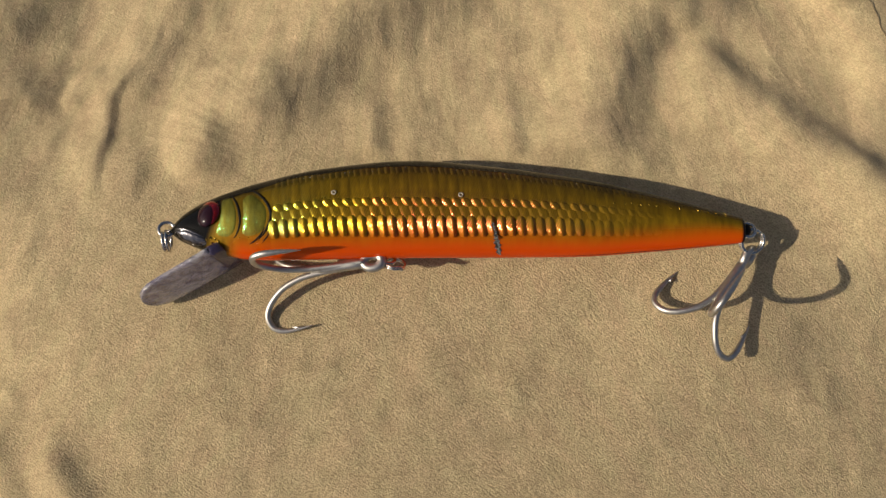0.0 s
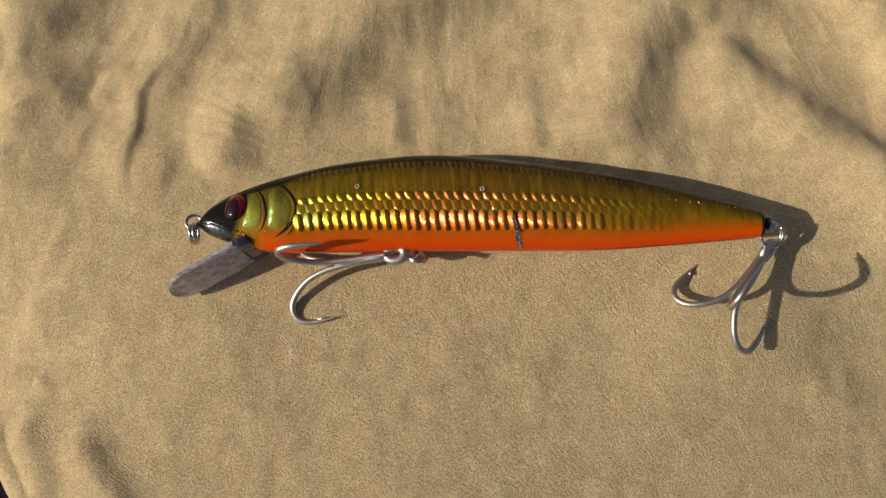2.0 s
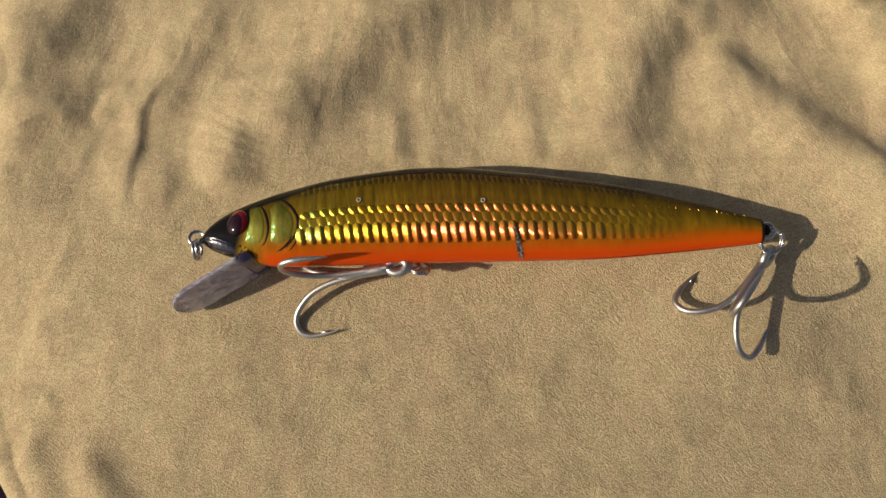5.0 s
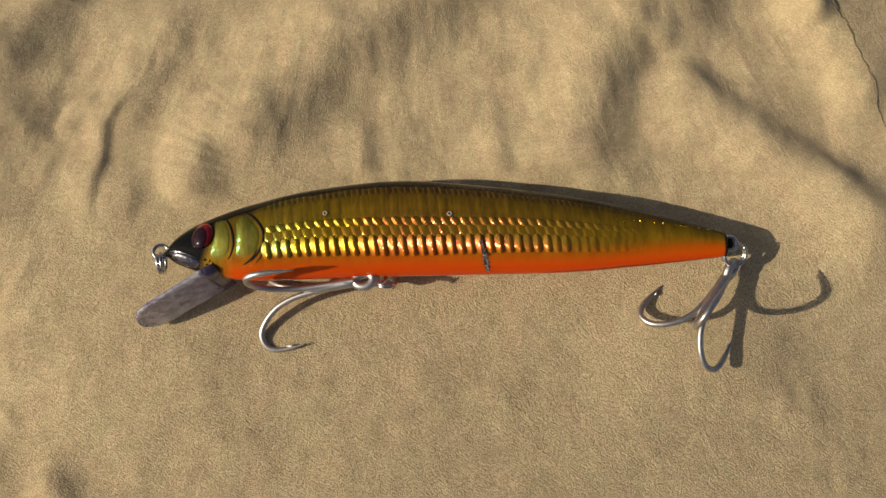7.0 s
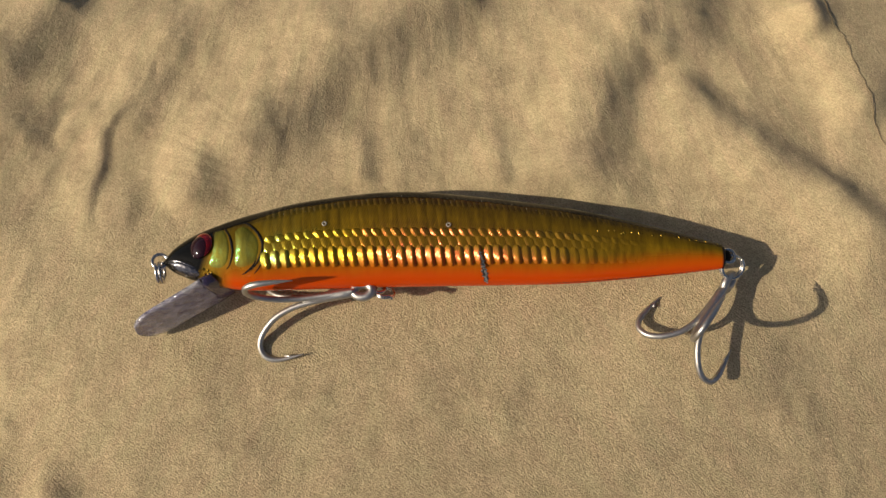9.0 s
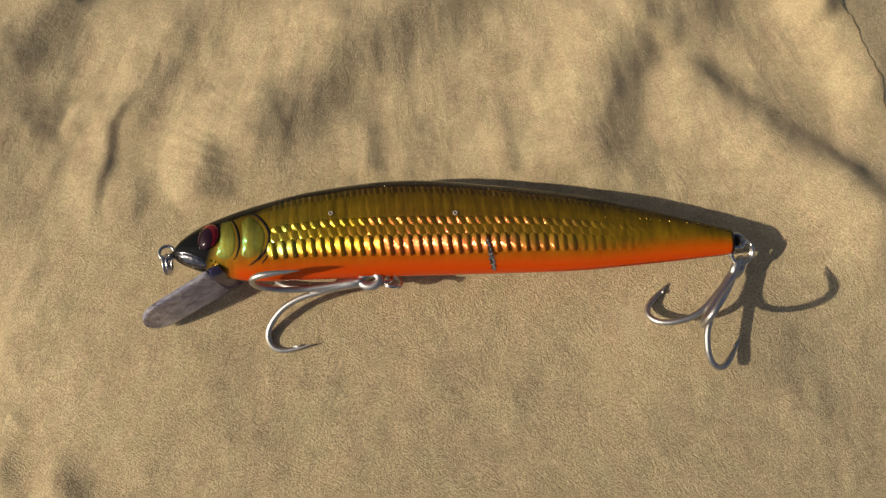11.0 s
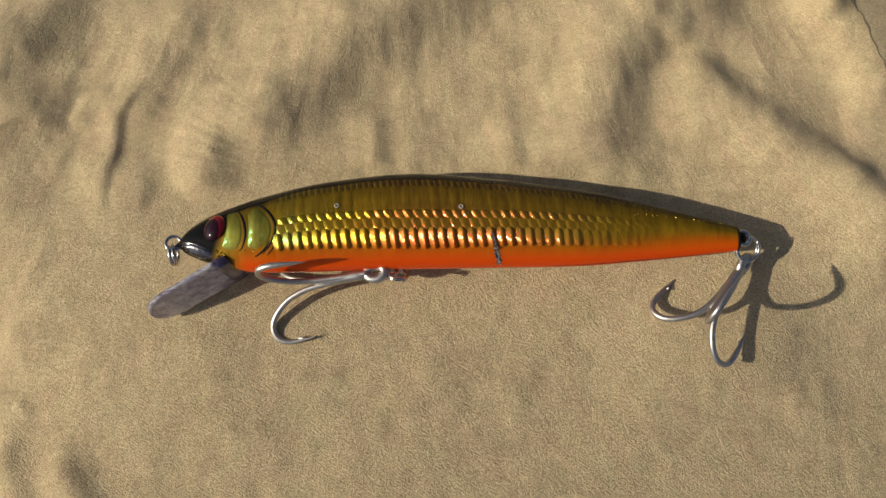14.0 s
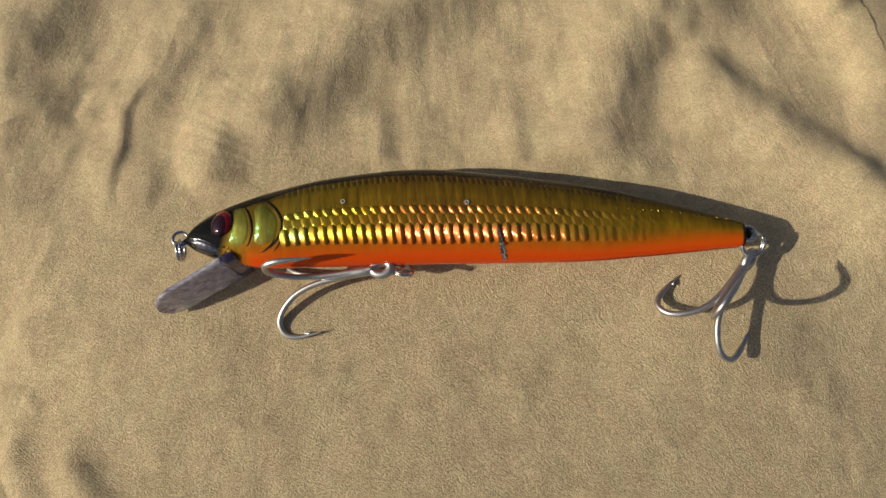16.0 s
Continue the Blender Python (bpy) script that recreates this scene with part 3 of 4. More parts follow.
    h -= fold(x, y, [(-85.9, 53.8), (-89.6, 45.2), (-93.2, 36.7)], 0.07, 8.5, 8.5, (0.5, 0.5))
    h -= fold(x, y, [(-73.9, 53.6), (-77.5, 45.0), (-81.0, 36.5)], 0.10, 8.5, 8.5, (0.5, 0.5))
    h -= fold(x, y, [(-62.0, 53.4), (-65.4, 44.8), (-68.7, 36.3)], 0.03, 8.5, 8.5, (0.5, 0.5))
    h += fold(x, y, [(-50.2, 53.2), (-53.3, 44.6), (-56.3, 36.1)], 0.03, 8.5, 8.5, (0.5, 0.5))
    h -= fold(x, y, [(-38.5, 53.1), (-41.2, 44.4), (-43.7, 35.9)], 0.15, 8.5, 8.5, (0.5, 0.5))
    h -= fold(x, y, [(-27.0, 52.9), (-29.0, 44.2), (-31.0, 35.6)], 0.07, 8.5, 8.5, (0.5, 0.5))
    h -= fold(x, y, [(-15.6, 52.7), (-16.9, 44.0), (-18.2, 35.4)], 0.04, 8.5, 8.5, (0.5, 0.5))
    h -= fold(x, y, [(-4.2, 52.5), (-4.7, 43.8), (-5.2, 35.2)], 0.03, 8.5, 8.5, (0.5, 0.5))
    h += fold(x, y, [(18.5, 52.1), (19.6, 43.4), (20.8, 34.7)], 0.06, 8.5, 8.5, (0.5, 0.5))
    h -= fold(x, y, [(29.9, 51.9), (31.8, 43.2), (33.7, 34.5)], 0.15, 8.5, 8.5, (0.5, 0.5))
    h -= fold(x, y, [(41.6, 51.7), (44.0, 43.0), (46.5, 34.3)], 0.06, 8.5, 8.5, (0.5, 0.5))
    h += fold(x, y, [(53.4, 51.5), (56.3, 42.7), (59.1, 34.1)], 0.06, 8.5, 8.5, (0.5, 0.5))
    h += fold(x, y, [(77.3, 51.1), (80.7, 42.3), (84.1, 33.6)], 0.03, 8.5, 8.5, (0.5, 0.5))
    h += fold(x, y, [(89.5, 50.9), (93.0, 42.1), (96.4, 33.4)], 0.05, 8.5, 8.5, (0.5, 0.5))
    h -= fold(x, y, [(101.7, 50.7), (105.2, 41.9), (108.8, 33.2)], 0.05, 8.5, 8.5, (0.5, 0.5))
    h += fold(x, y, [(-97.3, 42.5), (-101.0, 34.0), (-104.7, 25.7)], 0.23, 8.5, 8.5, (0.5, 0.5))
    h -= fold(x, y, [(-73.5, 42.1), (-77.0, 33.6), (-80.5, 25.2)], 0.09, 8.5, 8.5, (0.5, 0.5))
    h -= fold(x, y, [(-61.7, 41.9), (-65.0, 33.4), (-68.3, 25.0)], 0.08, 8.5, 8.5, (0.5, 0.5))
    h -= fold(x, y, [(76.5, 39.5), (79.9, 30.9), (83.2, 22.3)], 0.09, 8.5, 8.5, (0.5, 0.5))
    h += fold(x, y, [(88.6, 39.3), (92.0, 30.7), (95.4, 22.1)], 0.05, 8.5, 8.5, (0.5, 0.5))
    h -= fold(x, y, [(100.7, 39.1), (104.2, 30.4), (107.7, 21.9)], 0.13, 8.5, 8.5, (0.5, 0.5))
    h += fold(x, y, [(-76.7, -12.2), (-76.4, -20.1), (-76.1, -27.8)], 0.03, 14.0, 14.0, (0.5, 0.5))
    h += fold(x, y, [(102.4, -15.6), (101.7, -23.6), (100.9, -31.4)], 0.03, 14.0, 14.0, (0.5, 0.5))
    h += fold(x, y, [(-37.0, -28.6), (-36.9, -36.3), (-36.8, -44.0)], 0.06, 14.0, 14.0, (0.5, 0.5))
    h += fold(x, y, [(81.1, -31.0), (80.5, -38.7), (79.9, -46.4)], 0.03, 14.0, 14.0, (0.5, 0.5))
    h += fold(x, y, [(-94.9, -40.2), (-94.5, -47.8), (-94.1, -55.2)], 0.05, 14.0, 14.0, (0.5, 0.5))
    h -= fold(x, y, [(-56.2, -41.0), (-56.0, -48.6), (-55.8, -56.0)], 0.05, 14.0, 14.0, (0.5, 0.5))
    # fine wrinkles that run with the folds: they lean one way by the head and the other past the tail
    lean = 0.55 * np.tanh(-x / 60)
    cross, along = x - (y - 30) * lean, y
    far = np.clip((y - 6) / 24, 0, 1)
    amount = 0.30 + 0.70 * far
    for scale, high, seed in ((9.0, 0.20, 31), (5.2, 0.20, 33), (2.8, 0.18, 35)):
        ridge = 1 - np.abs(lattice_noise(cross, along * 0.28, scale, seed))
        h += high * amount * ridge * (0.55 + 0.45 * lattice_noise(x, y, 22, seed + 1))
    # short, sharper creases at random
    rng = np.random.RandomState(77)
    for k in range(90):
        cx, cy = rng.uniform(-112, 112), rng.uniform(8, 78)
        tilt = 0.55 * math.tanh(-cx / 60) + rng.normal(0, 0.22)
        reach, bow = rng.uniform(5, 14), rng.normal(0, 1.2)
        line = [(cx + tilt * reach, cy + reach), (cx + bow, cy), (cx - tilt * reach, cy - reach)]
        near_by = (np.abs(x - cx) < 26) & (np.abs(y - cy) < 26)
        if near_by.any():
            h[near_by] += fold(x[near_by], y[near_by], line, rng.choice((-1, 1)) * rng.uniform(0.03, 0.11), rng.uniform(0.9, 2.4), rng.uniform(2, 5), (0.4, 0.4))
    h += 0.3 * lattice_noise(x0, y0, 30, 3) + 0.16 * lattice_noise(x0 * 1.4, y0 * 0.7, 11, 5)
    h += 0.12 * lattice_noise(x0 * 1.3, y0 * 0.7, 4.6, 8) + 0.055 * lattice_noise(x0, y0, 1.9, 9)
    # the bed falls away towards the sunny side near the viewer, and rises at the far end
    near = 0.5 - 0.5 * np.tanh((y0 + 2) / 16)
    h -= (0.0006 + 0.0020 * near) * np.maximum(-52 - x0, 0) ** 2
    past = np.log1p(np.exp((np.minimum(x0, 135) - 70) / 8)) * 8
    h += past * (0.05 * (1 - near) - 0.05 * near)
    slope = np.log1p(np.exp((np.minimum(x0, 135) + 5) / 12)) * 12
    h -= 0.05 * slope * (0.5 - 0.5 * np.tanh((y0 + 14) / 9))
    # the lure presses its bed flat
    bed = np.exp(-(((x0 - 8) / 78) ** 4 + ((y0 - 3) / 15.5) ** 4))
    tread = np.exp(-(((x0 - 66) / 22) ** 4 + ((y0 + 12) / 18) ** 4))
    hold = np.maximum(bed, 0.75 * tread)
    h = h * (1 - 0.93 * hold) - 0.35 * bed
    return h


def make_cloth():
    step = 0.55
    s = np.concatenate([np.linspace(-58, -9, 22), np.arange(-8, 250, step * 1.0)[:430], np.linspace(232, 330, 60)])
    y = np.concatenate([np.linspace(-190, -66, 60), np.arange(-65, 85, step), np.linspace(86, 210, 60)])
    S, Y = np.meshgrid(s, y)
    R = 7.0
    turn = np.clip((R - S) / R, 0, math.pi / 2)
    drop = np.maximum(R - S - R * math.pi / 2, 0)
    X = edge_x(Y) + np.where(S > R, S, R - R * np.sin(turn)) + drop * 0.25
    Z = np.where(S > R, 0.0, -R + R * np.cos(turn)) - drop
    blend = np.clip(S / 8.0, 0, 1)
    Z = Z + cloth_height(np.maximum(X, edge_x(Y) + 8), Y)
    X = X + lattice_noise(Y, S, 14, 21) * 1.2 * (1 - blend)
    # far sides hang down to the ground
    for past in (X - 185, Y - 175, -150 - Y):
        k = np.clip(past / 22, 0, 1)
        Z = Z - 46 * k * k * (3 - 2 * k)
    Z = np.maximum(Z, -44.6)
    verts = np.stack([X, Y, Z], -1).reshape(-1, 3) * MM
    ny, nx = X.shape
    i = np.arange(ny * nx).reshape(ny, nx)
    quads = np.stack([i[:-1, :-1], i[:-1, 1:], i[1:, 1:], i[1:, :-1]], -1).reshape(-1, 4)
    me = bpy.data.meshes.new("cloth")
    me.from_pydata(verts.tolist(), [], quads.tolist())
    me.polygons.foreach_set("use_smooth", [True] * len(me.polygons))
    me.materials.append(CLOTH)
    return tagged(new("cloth", me), "rumpled khaki cotton cloth with soft folds, spread under the fishing lure", "cloth")


make_cloth()

# frayed thread on the cloth
bm = bmesh.new()
line = flow([(99.5, 86.0), (102.0, 73.9), (102.9, 67.8), (104.3, 62.6), (106.9, 59.5), (109.1, 52.5), (111.3, 46.7), (113.1, 40.6), (116.2, 33.3), (120.1, 25.1)], 6)
lx, ly = np.array([p[0] for p in line]), np.array([p[1] for p in line])
lx = lx + 0.25 * np.sin(np.arange(len(lx)) * 1.7)
lz = cloth_height(lx, ly) + 0.12
tube(bm, [(a * MM, b * MM, c * MM) for a, b, c in zip(lx, ly, lz)], 0.07 * MM, 6)
tagged(part("thread", bm, THREAD), "thin dark brown thread lying along the cloth", "thread")


# ---- the lure ----
AXIS = 7.2
STATIONS = [(-57.6, 5.3, 0.7, 0.8), (-56.6, 5.6, 1.9, 1.8), (-54.5, 5.9, 3.5, 2.9), (-50.2, 6.4, 5.6, 4.1), (-43.7, 6.85, 7.65, 5.3), (-37.2, 7.5, 9.0, 6.1), (-24.2, 9.0, 10.4, 6.9), (-4.5, 10.05, 11.25, 7.2), (15.2, 9.3, 10.5, 6.9), (34.9, 7.95, 9.05, 5.7), (47.9, 6.95, 7.25, 4.5), (60.8, 5.8, 5.05, 3.0), (72.2, 4.8, 2.85, 1.7)]
PROFILE = np.array(flow(STATIONS, 12))
NOSE, TAIL = -57.6, 72.2


def section(x):
    """Middle line, half height and half width of the lure at x (mm)."""
    return tuple(float(np.interp(x, PROFILE[:, 0], PROFILE[:, k])) for k in (1, 2, 3))


def skin(x, v, lift=0.0):
    """A point of the upper flank: v from -1 (belly) to 1 (back), lifted off the skin."""
    c, h, w = section(x)
    v = max(-0.999, min(0.999, v))
    z = math.sqrt(1 - v * v)
    n = Vector((0, v / h, z / w)).normalized()
    return (Vector((x, c + h * v, AXIS + w * z)) + n * lift) * MM


def lure_uv(bm):
    """UV: along the lure, and from belly to back."""
    layer = bm.loops.layers.uv.new("lure")
    for f in bm.faces:
        for loop in f.loops:
            x, y = loop.vert.co.x / MM, loop.vert.co.y / MM
            c, h, _ = section(x)
            loop[layer].uv = ((x - NOSE) / (TAIL - NOSE), 0.5 + 0.5 * max(-1, min(1, (y - c) / h)))


def make_body(parent):
    bm = bmesh.new()
    rings = []
    xs = np.concatenate([np.linspace(NOSE, -50, 26), np.linspace(-49.5, TAIL, 150)])
    for x in xs:
        c, h, w = section(x)
        rings.append([bm.verts.new(Vector((x, c + h * math.cos(a), AXIS + w * math.sin(a))) * MM) for a in np.linspace(0, 2 * math.pi, 72, endpoint=False)])
    for a, b in zip(rings, rings[1:]):
        for k in range(72):
            bm.faces.new((a[k], a[(k + 1) % 72], b[(k + 1) % 72], b[k]))
    for ring, out in ((rings[0], -0.35), (rings[-1], 0.45)):
        inner = [bm.verts.new(v.co.lerp(sum((q.co for q in ring), Vector()) / 72, 0.28) + Vector((out, 0, 0)) * MM) for v in ring]
        for k in range(72):
            bm.faces.new((ring[k], ring[(k + 1) % 72], inner[(k + 1) % 72], inner[k]))
        bm.faces.new(inner)
    lure_uv(bm)
    return part("body", bm, FOIL, parent, "gold foil minnow body with black back and orange belly")


def make_scale(parent, x0, wide, v_low, v_high, lean, rise, tip, name="scale", crest=-0.25, dish=0.0, pinch=0.12, material=None, skew=0.0, ends=0.0):
    """One embossed scale: a steep face to the head, a long face to the tail; tip lifts its upper edge."""
    bm = bmesh.new()
    nx, ny = 10, 10
    grid = []
    for j in range(ny + 1):
        row = []
        for i in range(nx + 1):
            a, b = i / nx * 2 - 1, j / ny * 2 - 1
            x = x0 + wide * 0.5 * a * (1 - pinch * b * b) - lean * b
            v = (v_low + v_high) / 2 + (v_high - v_low) / 2 * b
            top = max(-0.8, min(0.8, crest + skew * b))
            k = (top - a) / (top + 1) if a < top else (a - top) / (1 - top)
            hump = 1 - k ** (1.05 if a < top else 1.4)
            up = rise * hump * (1 - 0.18 * b * b) + (tip * b + dish * b * b) * (0.4 + 0.6 * hump) + 0.6 * abs(tip)
            up = up * (1 - ends * b ** 8) + 0.02
            row.append(bm.verts.new(skin(min(x, TAIL - 0.1), v, up)))
        grid.append(row)
    for j in range(ny):
        for i in range(nx):
            bm.faces.new((grid[j][i], grid[j][i + 1], grid[j + 1][i + 1], grid[j + 1][i]))
    lure_uv(bm)
    return part(name, bm, material or SCALE, parent)


def surface_line(parent, name, points, radius, material, label=""):
    bm = bmesh.new()
    line = flow(points, 6)
    n = len(line)
    tube(bm, [skin(p[0], p[1], -0.55 * radius) for p in line], [radius * MM * (0.35 + 0.65 * math.sin(math.pi * (k + 0.5) / n)) for k in range(n)], 8)
    return part(name, bm, material, parent, label)


def v_at(x, y):
    c, h, _ = section(x)
    return (y - c) / h


lure = tagged(new("fishing_lure"), "gold and orange minnow lure with red eye, on khaki cloth", "fishing lure")
body = make_body(lure)

# gill plates and their dark grooves
def make_plate(parent, name, outline, rise, material, label=""):
    """A softly domed plate on the flank, inside a closed outline of (x, v)."""
    bm = bmesh.new()
    edge = np.array(flow([*outline, outline[0]], 6)[:-1])
    mid = edge.mean(axis=0)
    edge = mid + (edge - mid) * 1.06
    rings = []
    for t in np.linspace(0, 1, 9)[:-1]:
        up = rise * (1 - (1 - t) ** 2.6) - 0.12 * (t == 0)
        rings.append([bm.verts.new(skin(*(p + (mid - p) * t), up)) for p in edge])
    top = bm.verts.new(skin(*mid, rise))
    n = len(edge)
    for one, two in zip(rings, rings[1:]):
        for k in range(n):
            bm.faces.new((one[k], one[(k + 1) % n], two[(k + 1) % n], two[k]))
    for k in range(n):
        bm.faces.new((rings[-1][k], rings[-1][(k + 1) % n], top))
    lure_uv(bm)
    return part(name, bm, material, parent, label)


make_plate(body, "cheek_plate", [(-45.8, 0.74), (-44.0, 0.72), (-42.6, 0.37), (-42.1, 0.07), (-42.3, -0.22), (-43.2, -0.43), (-44.9, -0.49), (-46.6, -0.39), (-46.0, 0.04)], 0.28, PLATE, "yellow-green foil cheek plate")
make_plate(body, "gill_plate", [(-40.9, 0.52), (-39.8, 0.61), (-38.4, 0.56), (-35.8, 0.22), (-35.4, -0.11), (-36.6, -0.38), (-39.4, -0.47), (-40.7, -0.36), (-40.6, 0.06)], 0.50, PLATE, "domed yellow-green foil gill plate")
# jaw in grey metal that mirrors the sky; ridge added for a highlight streak
make_plate(body, "jaw_plate", [(-56.4, -0.34), (-54.0, -0.30), (-50.6, -0.52), (-49.2, -0.66), (-49.6, -0.84), (-52.5, -0.93), (-55.3, -0.84)], 0.30, PEWTER, "smoked grey foil jaw")
surface_line(body, "jaw_ridge", [(-56.6, -0.10), (-54.3, -0.20), (-51.6, -0.42), (-49.2, -0.58)], 0.30, PEWTER)
surface_line(body, "gill_groove", [(-43.9, 0.92), (-43.4, 0.72), (-42.3, 0.48), (-41.5, 0.20), (-41.25, -0.12), (-42.2, -0.45), (-43.9, -0.57)], 0.40, GROOVE)
surface_line(body, "gill_groove", [(-42.2, 0.74), (-40.4, 0.74), (-38.4, 0.69), (-36.1, 0.43), (-34.6, 0.14), (-34.4, -0.10), (-35.5, -0.36), (-37.1, -0.56), (-38.9, -0.71)], 0.44, GROOVE)
surface_line(body, "gill_groove", [(-35.5, -0.22), (-36.5, -0.43), (-38.2, -0.60), (-39.8, -0.68)], 0.26, GROOVE)
surface_line(body, "gill_groove", [(-34.2, -0.28), (-35.2, -0.50), (-36.8, -0.68)], 0.20, GROOVE)
# thin matte black line along the belly edge towards the tail
surface_line(body, "belly_seam", [(24, -0.985), (40, -0.98), (56, -0.975), (71, -0.96)], 0.16, GROOVE)
surface_line(body, "mouth_groove", [(-57.0, 0.02), (-54.4, -0.08), (-51.6, -0.31), (-49.2, -0.50)], 0.30, GROOVE)
surface_line(body, "seam_line", [(-27, 0.64), (-19, 0.67), (-10, 0.67), (-2, 0.68), (6.6, 0.69), (16, 0.72)], 0.07, GROOVE)

# crinkled foil in the corner of the mouth
for x, v, size in ((-50.2, -0.74, 0.30), (-49.0, -0.62, 0.26), (-48.1, -0.55, 0.38), (-47.0, -0.57, 0.34), (-47.7, -0.70, 0.42), (-46.3, -0.63, 0.30), (-52.4, -0.90, 0.34), (-41.4, -0.50, 0.16), (-39.4, -0.50, 0.16)):
    bm = bmesh.new()
    bmesh.ops.create_icosphere(bm, subdivisions=2, radius=size * MM)
    for vert in bm.verts:
        vert.co *= random.uniform(0.75, 1.2)
    bmesh.ops.translate(bm, verts=bm.verts, vec=skin(x, v, -0.05))
    lure_uv(bm)
    part("foil_crinkle", bm, RING if x < -51 else GOLD, body, smooth=False)

# scales in rows that follow the flank's middle
PITCH = 2.19
ROWS = (  # belly side, back side, lean, rise, tip, dish, crest, skew, ends, pinch, first x, last x
    (-0.55, -0.14, 0.30, 0.47, -0.16, 0.18, 0.16, 0.10, 0.55, 0.42, -33.8, 52),
    (-0.17, 0.06, 0.46, 0.15, -0.03, 0.0, -0.45, 0.0, 0.20, 0.22, -33.2, 58),
    (0.04, 0.22, 0.46, 0.33, 0.09, 0.05, -0.35, -0.2, 0.45, 0.38, -32.7, 60),
    (0.22, 0.66, 0.28, 0.06, 0.0, 0.0, -0.3, 0.0, 0.8, 0.12, -33.4, 66),
    (0.64, 0.88, 0.20, 0.17, 0.0, 0.0, -0.3, 0.0, 0.3, 0.20, -33.4, 70),
)
for row, (low, high, lean, rise, tip, dish, crest, skew, ends, pinch, x, last) in enumerate(ROWS):
    pitch = PITCH if row < 4 else PITCH * 0.62
    while x < last:
        fine = section(x)[1] / 11.25
        fade = fine * min(1.0, max(0.03, (last - x) / 26))
        dip = -0.10 * math.exp(-((x + 1) / 21) ** 2) if row < 4 else 0.0
        top = high + (dip if row < 3 else 0.0)
        make_scale(body, x + random.uniform(-0.08, 0.08), pitch * 1.0, low + dip, top, lean * fine, rise * fade * random.uniform(0.70, 1.22), tip * fade * random.uniform(0.75, 1.25), "scale", crest + random.uniform(-0.1, 0.1), dish * fade, pinch, skew=skew, ends=ends)
        x += pitch

# raised beads where the small back scales begin, in bright steel for glint specks
bm = bmesh.new()
x = -30.0
while x < 34:
    v = 0.78 - 0.08 * abs(x) / 60 + random.uniform(-0.10, 0.07)
    bead = bmesh.ops.create_uvsphere(bm, u_segments=8, v_segments=6, radius=random.choice((0.04, 0.05, 0.07, 0.09, 0.12)) * MM)
    bmesh.ops.translate(bm, verts=bead["verts"], vec=skin(x, v, 0.12))
    x += random.uniform(0.4, 1.3)
lure_uv(bm)
tagged(part("scale_bead", bm, RING, body), kind="stuff")

# slanted gold flecks down to the tail, standing in for glints on scales
bm = bmesh.new()
x = 42.0
while x < 71:
    k = (x - 22) / 49
    fleck = bmesh.ops.create_uvsphere(bm, u_segments=8, v_segments=6, radius=random.choice((0.07, 0.09, 0.12)) * MM)["verts"]
    bmesh.ops.scale(bm, vec=(1.0, random.uniform(3.2, 5.5), 0.9), verts=fleck)
    bmesh.ops.rotate(bm, verts=fleck, cent=(0, 0, 0), matrix=Matrix.Rotation(radians(random.uniform(22, 40)), 3, "Z"))
    bmesh.ops.translate(bm, verts=fleck, vec=skin(x + random.uniform(-0.25, 0.25), 0.22 + 0.58 * k ** 1.6 + random.uniform(-0.05, 0.05), 0.03))
    x += random.choice((0.9, 1.3, 2.0, 2.8))
lure_uv(bm)
tagged(part("foil_fleck", bm, GOLD, body), kind="stuff")

# eye
def make_eye(parent):
    centre = skin(-48.6, v_at(-48.6, 8.6))
    c, h, w = section(-48.6)
    v = v_at(-48.6, 8.6)
    n = Vector((-0.10, v / h, math.sqrt(1 - v * v) / w)).normalized()
    right = (Vector((1, 0, 0)) - n * n.x).normalized()
    frame_ = Matrix((right, n.cross(right), n)).transposed().to_4x4()
    def dome(rx, ry, high, shift, base):
        bm = bmesh.new()
        rings = []
        for j in range(11):
            a = j / 10 * math.pi / 2
            r, z = math.cos(a), math.sin(a) * high + base
            rings.append([bm.verts.new((Vector((math.cos(t) * rx * r + shift[0], math.sin(t) * ry * r + shift[1], z))) * MM) for t in np.linspace(0, 2 * math.pi, 32, endpoint=False)])
        for a, b in zip(rings, rings[1:]):
            for k in range(32):
                bm.faces.new((a[k], a[(k + 1) % 32], b[(k + 1) % 32], b[k]))
        bm.faces.new(rings[0])
        bmesh.ops.remove_doubles(bm, verts=bm.verts, dist=1e-7)
        bm.transform(Matrix.Translation(centre) @ frame_)
        return bm
    eye = part("eye", dome(2.75, 3.0, 1.1, (0, 0), -0.3), RED, parent, "red foil eye with a large black pupil")
    part("pupil", dome(2.55, 2.80, 1.35, (-0.42, -0.40), -0.2), PUPIL, eye)


make_eye(lure)

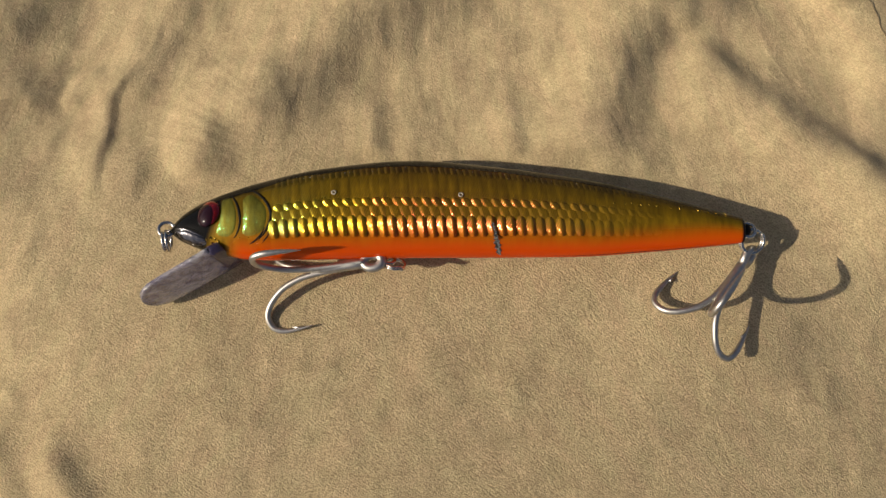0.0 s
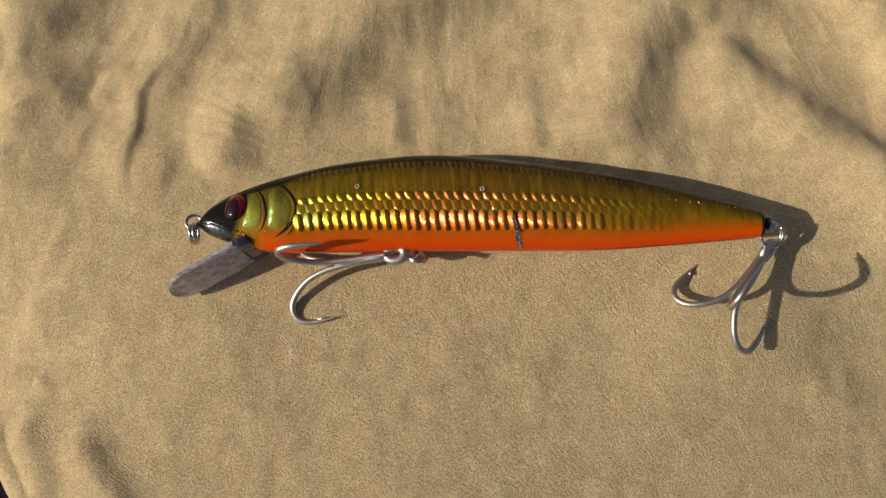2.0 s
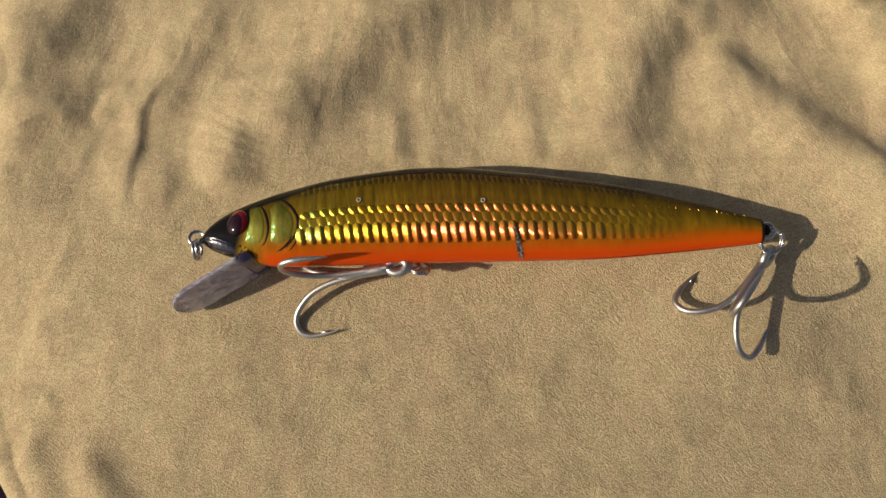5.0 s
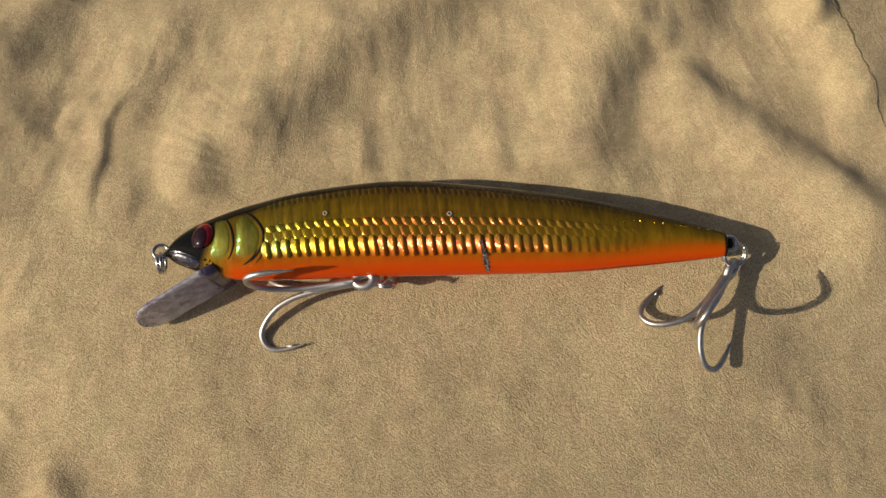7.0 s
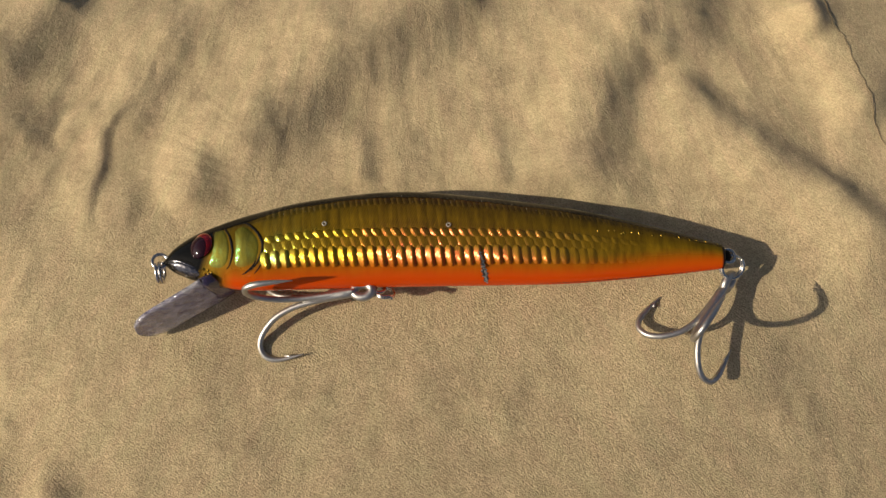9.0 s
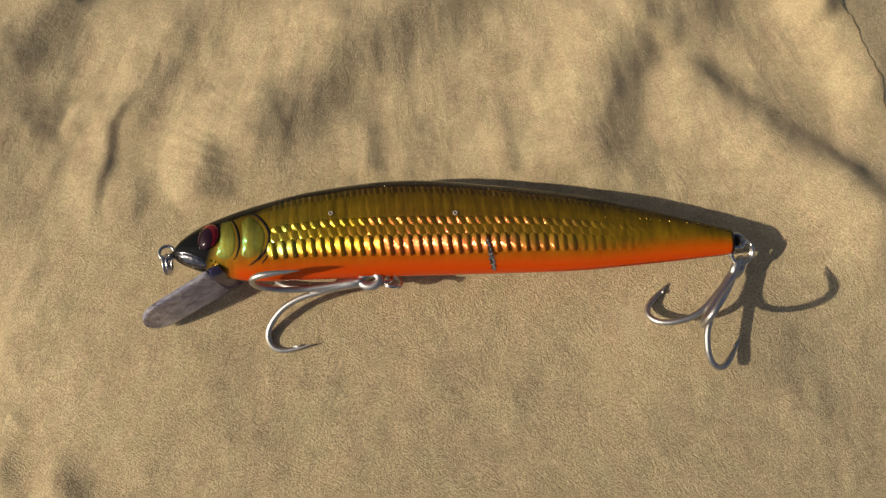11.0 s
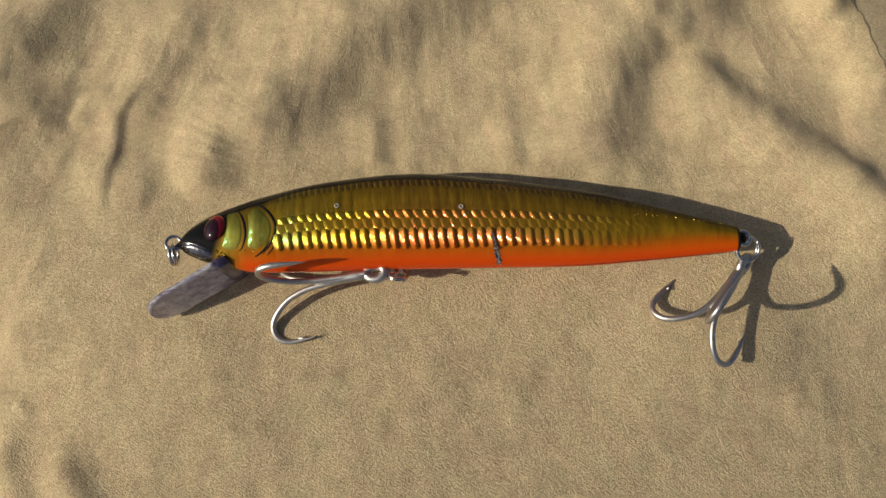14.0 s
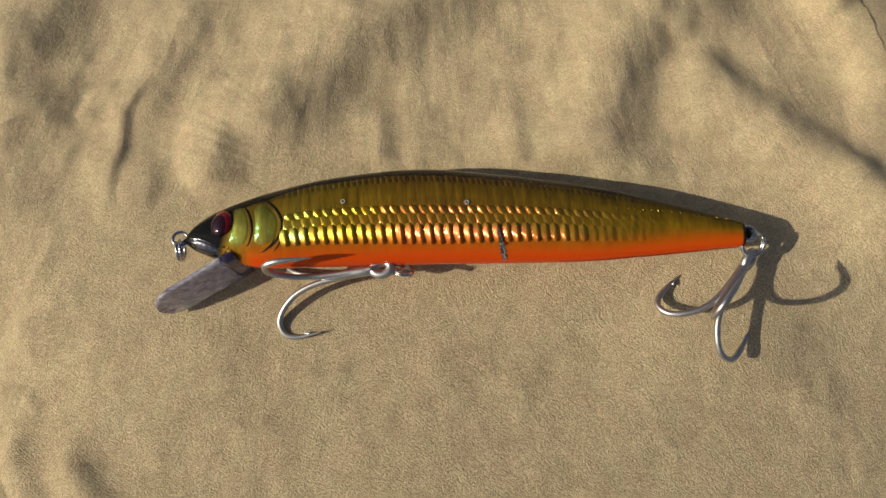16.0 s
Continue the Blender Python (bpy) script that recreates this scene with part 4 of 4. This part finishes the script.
# clear diving lip
def make_lip(parent):
    root, tip = Vector((-47.2, -1.0, AXIS - 1.0)), Vector((-63.8, -11.0, AXIS - 1.4))
    along = (tip - root).normalized()
    side = Vector((0, 0, 1)).cross(along).normalized()
    # the plate leans, its upper edge away from the hooks
    across = (along.cross(side) * math.cos(radians(17)) - side * math.sin(radians(17))).normalized()
    thick = along.cross(across).normalized()
    long = (tip - root).length

    def plate(stations, n, off_low, off_top, cut):
        """A slab over (s, half width) stations; cut: how far its root end slants."""
        bm = bmesh.new()
        shell = []
        for off in (off_low, off_top):
            rows = []
            for s, half in stations:
                slant = cut * max(0.0, 1 - s / (0.35 * long))
                bow = 0.5 * (s / long) ** 2
                rows.append([bm.verts.new((root + along * (s - slant * q) + across * (half * q) + thick * (off * (1 - 0.35 * max(0, s) / long) * (1 - 0.30 * abs(q) ** 6) + bow)) * MM) for q in np.linspace(-1, 1, n)])
            shell.append(rows)
        low, top = shell
        for rows in shell:
            for one, two in zip(rows, rows[1:]):
                for k in range(n - 1):
                    bm.faces.new((one[k], one[k + 1], two[k + 1], two[k]))
        for k in range(len(low) - 1):
            for e in (0, n - 1):
                bm.faces.new((low[k][e], low[k + 1][e], top[k + 1][e], top[k][e]))
        for k in range(n - 1):
            for e in (0, -1):
                bm.faces.new((low[e][k], low[e][k + 1], top[e][k + 1], top[e][k]))
        bmesh.ops.remove_doubles(bm, verts=bm.verts, dist=1e-7)
        return bm

    outline = []
    for k in range(41):
        t = k / 40
        s = long * (1 - (1 - t) ** 2)
        end = max(0.0, (s / long - 0.60) / 0.40)
        outline.append((s, 6.1 * (1 - 0.06 * s / long) * math.sqrt(max(0.0, 1 - end ** 3.0))))
    lip = part("lip", plate(outline, 13, -0.8, 0.8, -0.45), CLEAR, parent, "clear scuffed plastic diving lip")
    part("lip_socket", plate([(-3.2, 5.2), (-2.8, 5.6), (-0.9, 5.7), (-0.05, 5.7)], 7, -1.2, 1.2, -0.45), SMOKE, lip, "smoky dark root block")


make_lip(lure)

# chipped patch across the flank
def make_chip(parent):
    bm = bmesh.new()
    rows = []
    for j in range(25):
        t = j / 24
        y = 5.9 - 6.7 * t
        x = 14.4 + 1.9 * t + 0.25 * math.sin(j * 1.9)
        half = 0.78 * (0.32 + 0.30 * math.sin(math.pi * t) + 0.16 * math.sin(j * 2.7) + (0.25 if t > 0.6 else 0)) * (1 if 0 < j < 24 else 0.2)
        rows.append([bm.verts.new(skin(x + half * q, v_at(x, y), 0.62 if j < 13 else 0.08)) for q in np.linspace(-1, 1, 5)])
    for a, b in zip(rows, rows[1:]):
        for k in range(4):
            bm.faces.new((a[k], a[k + 1], b[k + 1], b[k]))
    part("chipped_patch", bm, SCUFF, parent, "grey scratched patch where foil is chipped")


make_chip(body)
for x, y in ((-20.5, 12.6), (7.6, 11.9)):
    bm = bmesh.new()
    coil(bm, skin(x, v_at(x, y), 0.18), (0, 0.25, 1), 0.42 * MM, 0.15 * MM, 1, 8)
    part("scuff_mark", bm, SCUFF_PALE, body)

# dark socket at the tail
bm = bmesh.new()
bmesh.ops.create_uvsphere(bm, u_segments=20, v_segments=12, radius=1.0 * MM)
bmesh.ops.scale(bm, vec=(1.3, 1.5, 1.2), verts=bm.verts)
bmesh.ops.translate(bm, verts=bm.verts, vec=Vector((72.9, 4.9, AXIS)) * MM)
part("tail_socket", bm, GROOVE, lure, "black socket of the tail loop")

# wire loops moulded into the body
for name, centre, normal, radius in (("nose_loop", (-59.0, 5.7, AXIS), (0.15, 0.2, 1), 1.7), ("tail_loop", (73.6, 4.9, AXIS), (0.2, 0.1, 1), 1.6), ("belly_loop", (-8.6, -1.6, AXIS), (0.1, 0.7, 0.7), 1.3)):
    bm = bmesh.new()
    coil(bm, Vector(centre) * MM, normal, radius * MM, 0.42 * MM, 1)
    part(name, bm, RING, lure, "bright steel wire loop")


# ---- rings and hooks ----
def make_ring(centre, normal, radius, wire, label):
    bm = bmesh.new()
    coil(bm, Vector(centre) * MM, normal, radius * MM, wire * MM, 2)
    return tagged(part("split_ring", bm, RING), label, "split ring", "split rings of the lure")


make_ring((-59.0, 3.2, 6.2), (1, 0.1, -0.1), 2.35, 0.40, "small steel split ring hanging from the nose loop")
make_ring((-7.2, -2.5, 7.2), (0.1, 0.78, 0.62), 2.3, 0.25, "steel split ring joining the belly loop and hook")
make_ring((74.7, 2.6, 5.6), (0.25, -0.35, 0.9), 2.75, 0.42, "steel split ring joining the tail loop and hook")

# a prong's way: along the shank, and out from it
PRONG = [(2.2, 0.55), (8, 0.60), (12, 0.80), (16, 1.4), (19.7, 2.9), (22.4, 5.2), (24.0, 7.6), (24.4, 9.8), (23.5, 12.0), (21.2, 13.0), (17.5, 12.8), (14.0, 12.2), (10.8, 11.5)]


def make_treble(eye, aim, spins, flat, label, reach, trim):
    """A treble hook from its eye (mm) towards aim, its prongs turned by spins (degrees) about the shank; flat: the eye's normal."""
    hook = tagged(new("treble_hook"), label, "fish hook", "treble hooks of the lure")
    eye = Vector(eye)
    a = (Vector(aim) - eye).normalized()
    up = (Vector((0, 0, 1)) - a * a.z).normalized()
    side = up.cross(a).normalized()
    bm = bmesh.new()
    n = Vector(flat) - a * Vector(flat).dot(a)
    across = a.cross(n).normalized()
    tube(bm, [(eye + a * (0.5 + 2.1 * math.cos(t)) + across * (1.5 * math.sin(t))) * MM for t in np.linspace(0, 2 * math.pi, 36, endpoint=False)], 1.05 * MM, 12, closed=True)
    shank = [eye + a * s for s in (2.3, 2.9, 3.5, 4.4, 5.8, 9, 12.5, 15.0)]
    tube(bm, [p * MM for p in shank], [r * MM for r in (0.74, 0.92, 1.12, 1.28, 1.28, 1.14, 1.05, 0.8)], 14)
    part("shank", bm, STEEL, hook)
    for k in range(3):
        w = radians(spins[k])
        out = side * math.cos(w) + up * math.sin(w)
        way = flow(PRONG, 7)
        way = way[:len(way) - trim[k]]
        pts = [(eye + a * p[0] * reach[k] + out * p[1]) * MM for p in way]
        last = len(pts) - 1
        radii = [0.72 * MM * (1 if i < last - 14 else max(0.06, (last - i) / 14) ** 0.65) for i in range(last + 1)]
        bm = bmesh.new()
        tube(bm, pts, radii, 12)
        # barb: a sliver raised on the inner side of the point
        p0, p1 = Vector(pts[last - 8]), Vector(pts[last - 3])
        d = (p1 - p0).normalized()
        inner = -out
        cut = [p0 + inner * 0.95 * MM, p0 + d * 0.5 * MM, p1]
        wide = d.cross(inner).normalized() * 0.22 * MM
        lo, hi = [bm.verts.new(q - wide) for q in cut], [bm.verts.new(q + wide) for q in cut]
        bm.faces.new(lo)
        bm.faces.new(hi[::-1])
        for i in range(3):
            bm.faces.new((lo[i], lo[(i + 1) % 3], hi[(i + 1) % 3], hi[i]))
        part("prong", bm, STEEL, hook)
    return hook


make_treble((-11.7, -1.9, 7.8), (-36.4, -4.9, 3.5), (-15, 105, 225), (0, 0.1, 1), "grey steel treble hook on the belly ring", (1.11, 1.03, 1.05), (10, 5, 0))
make_treble((74.7, -0.4, 3.5), (59.3, -19.0, 8.9), (97, 212, 331), (1, 0, 0.4), "grey steel treble hook on the tail ring", (0.91, 0.91, 0.91), (0, 4, 4))
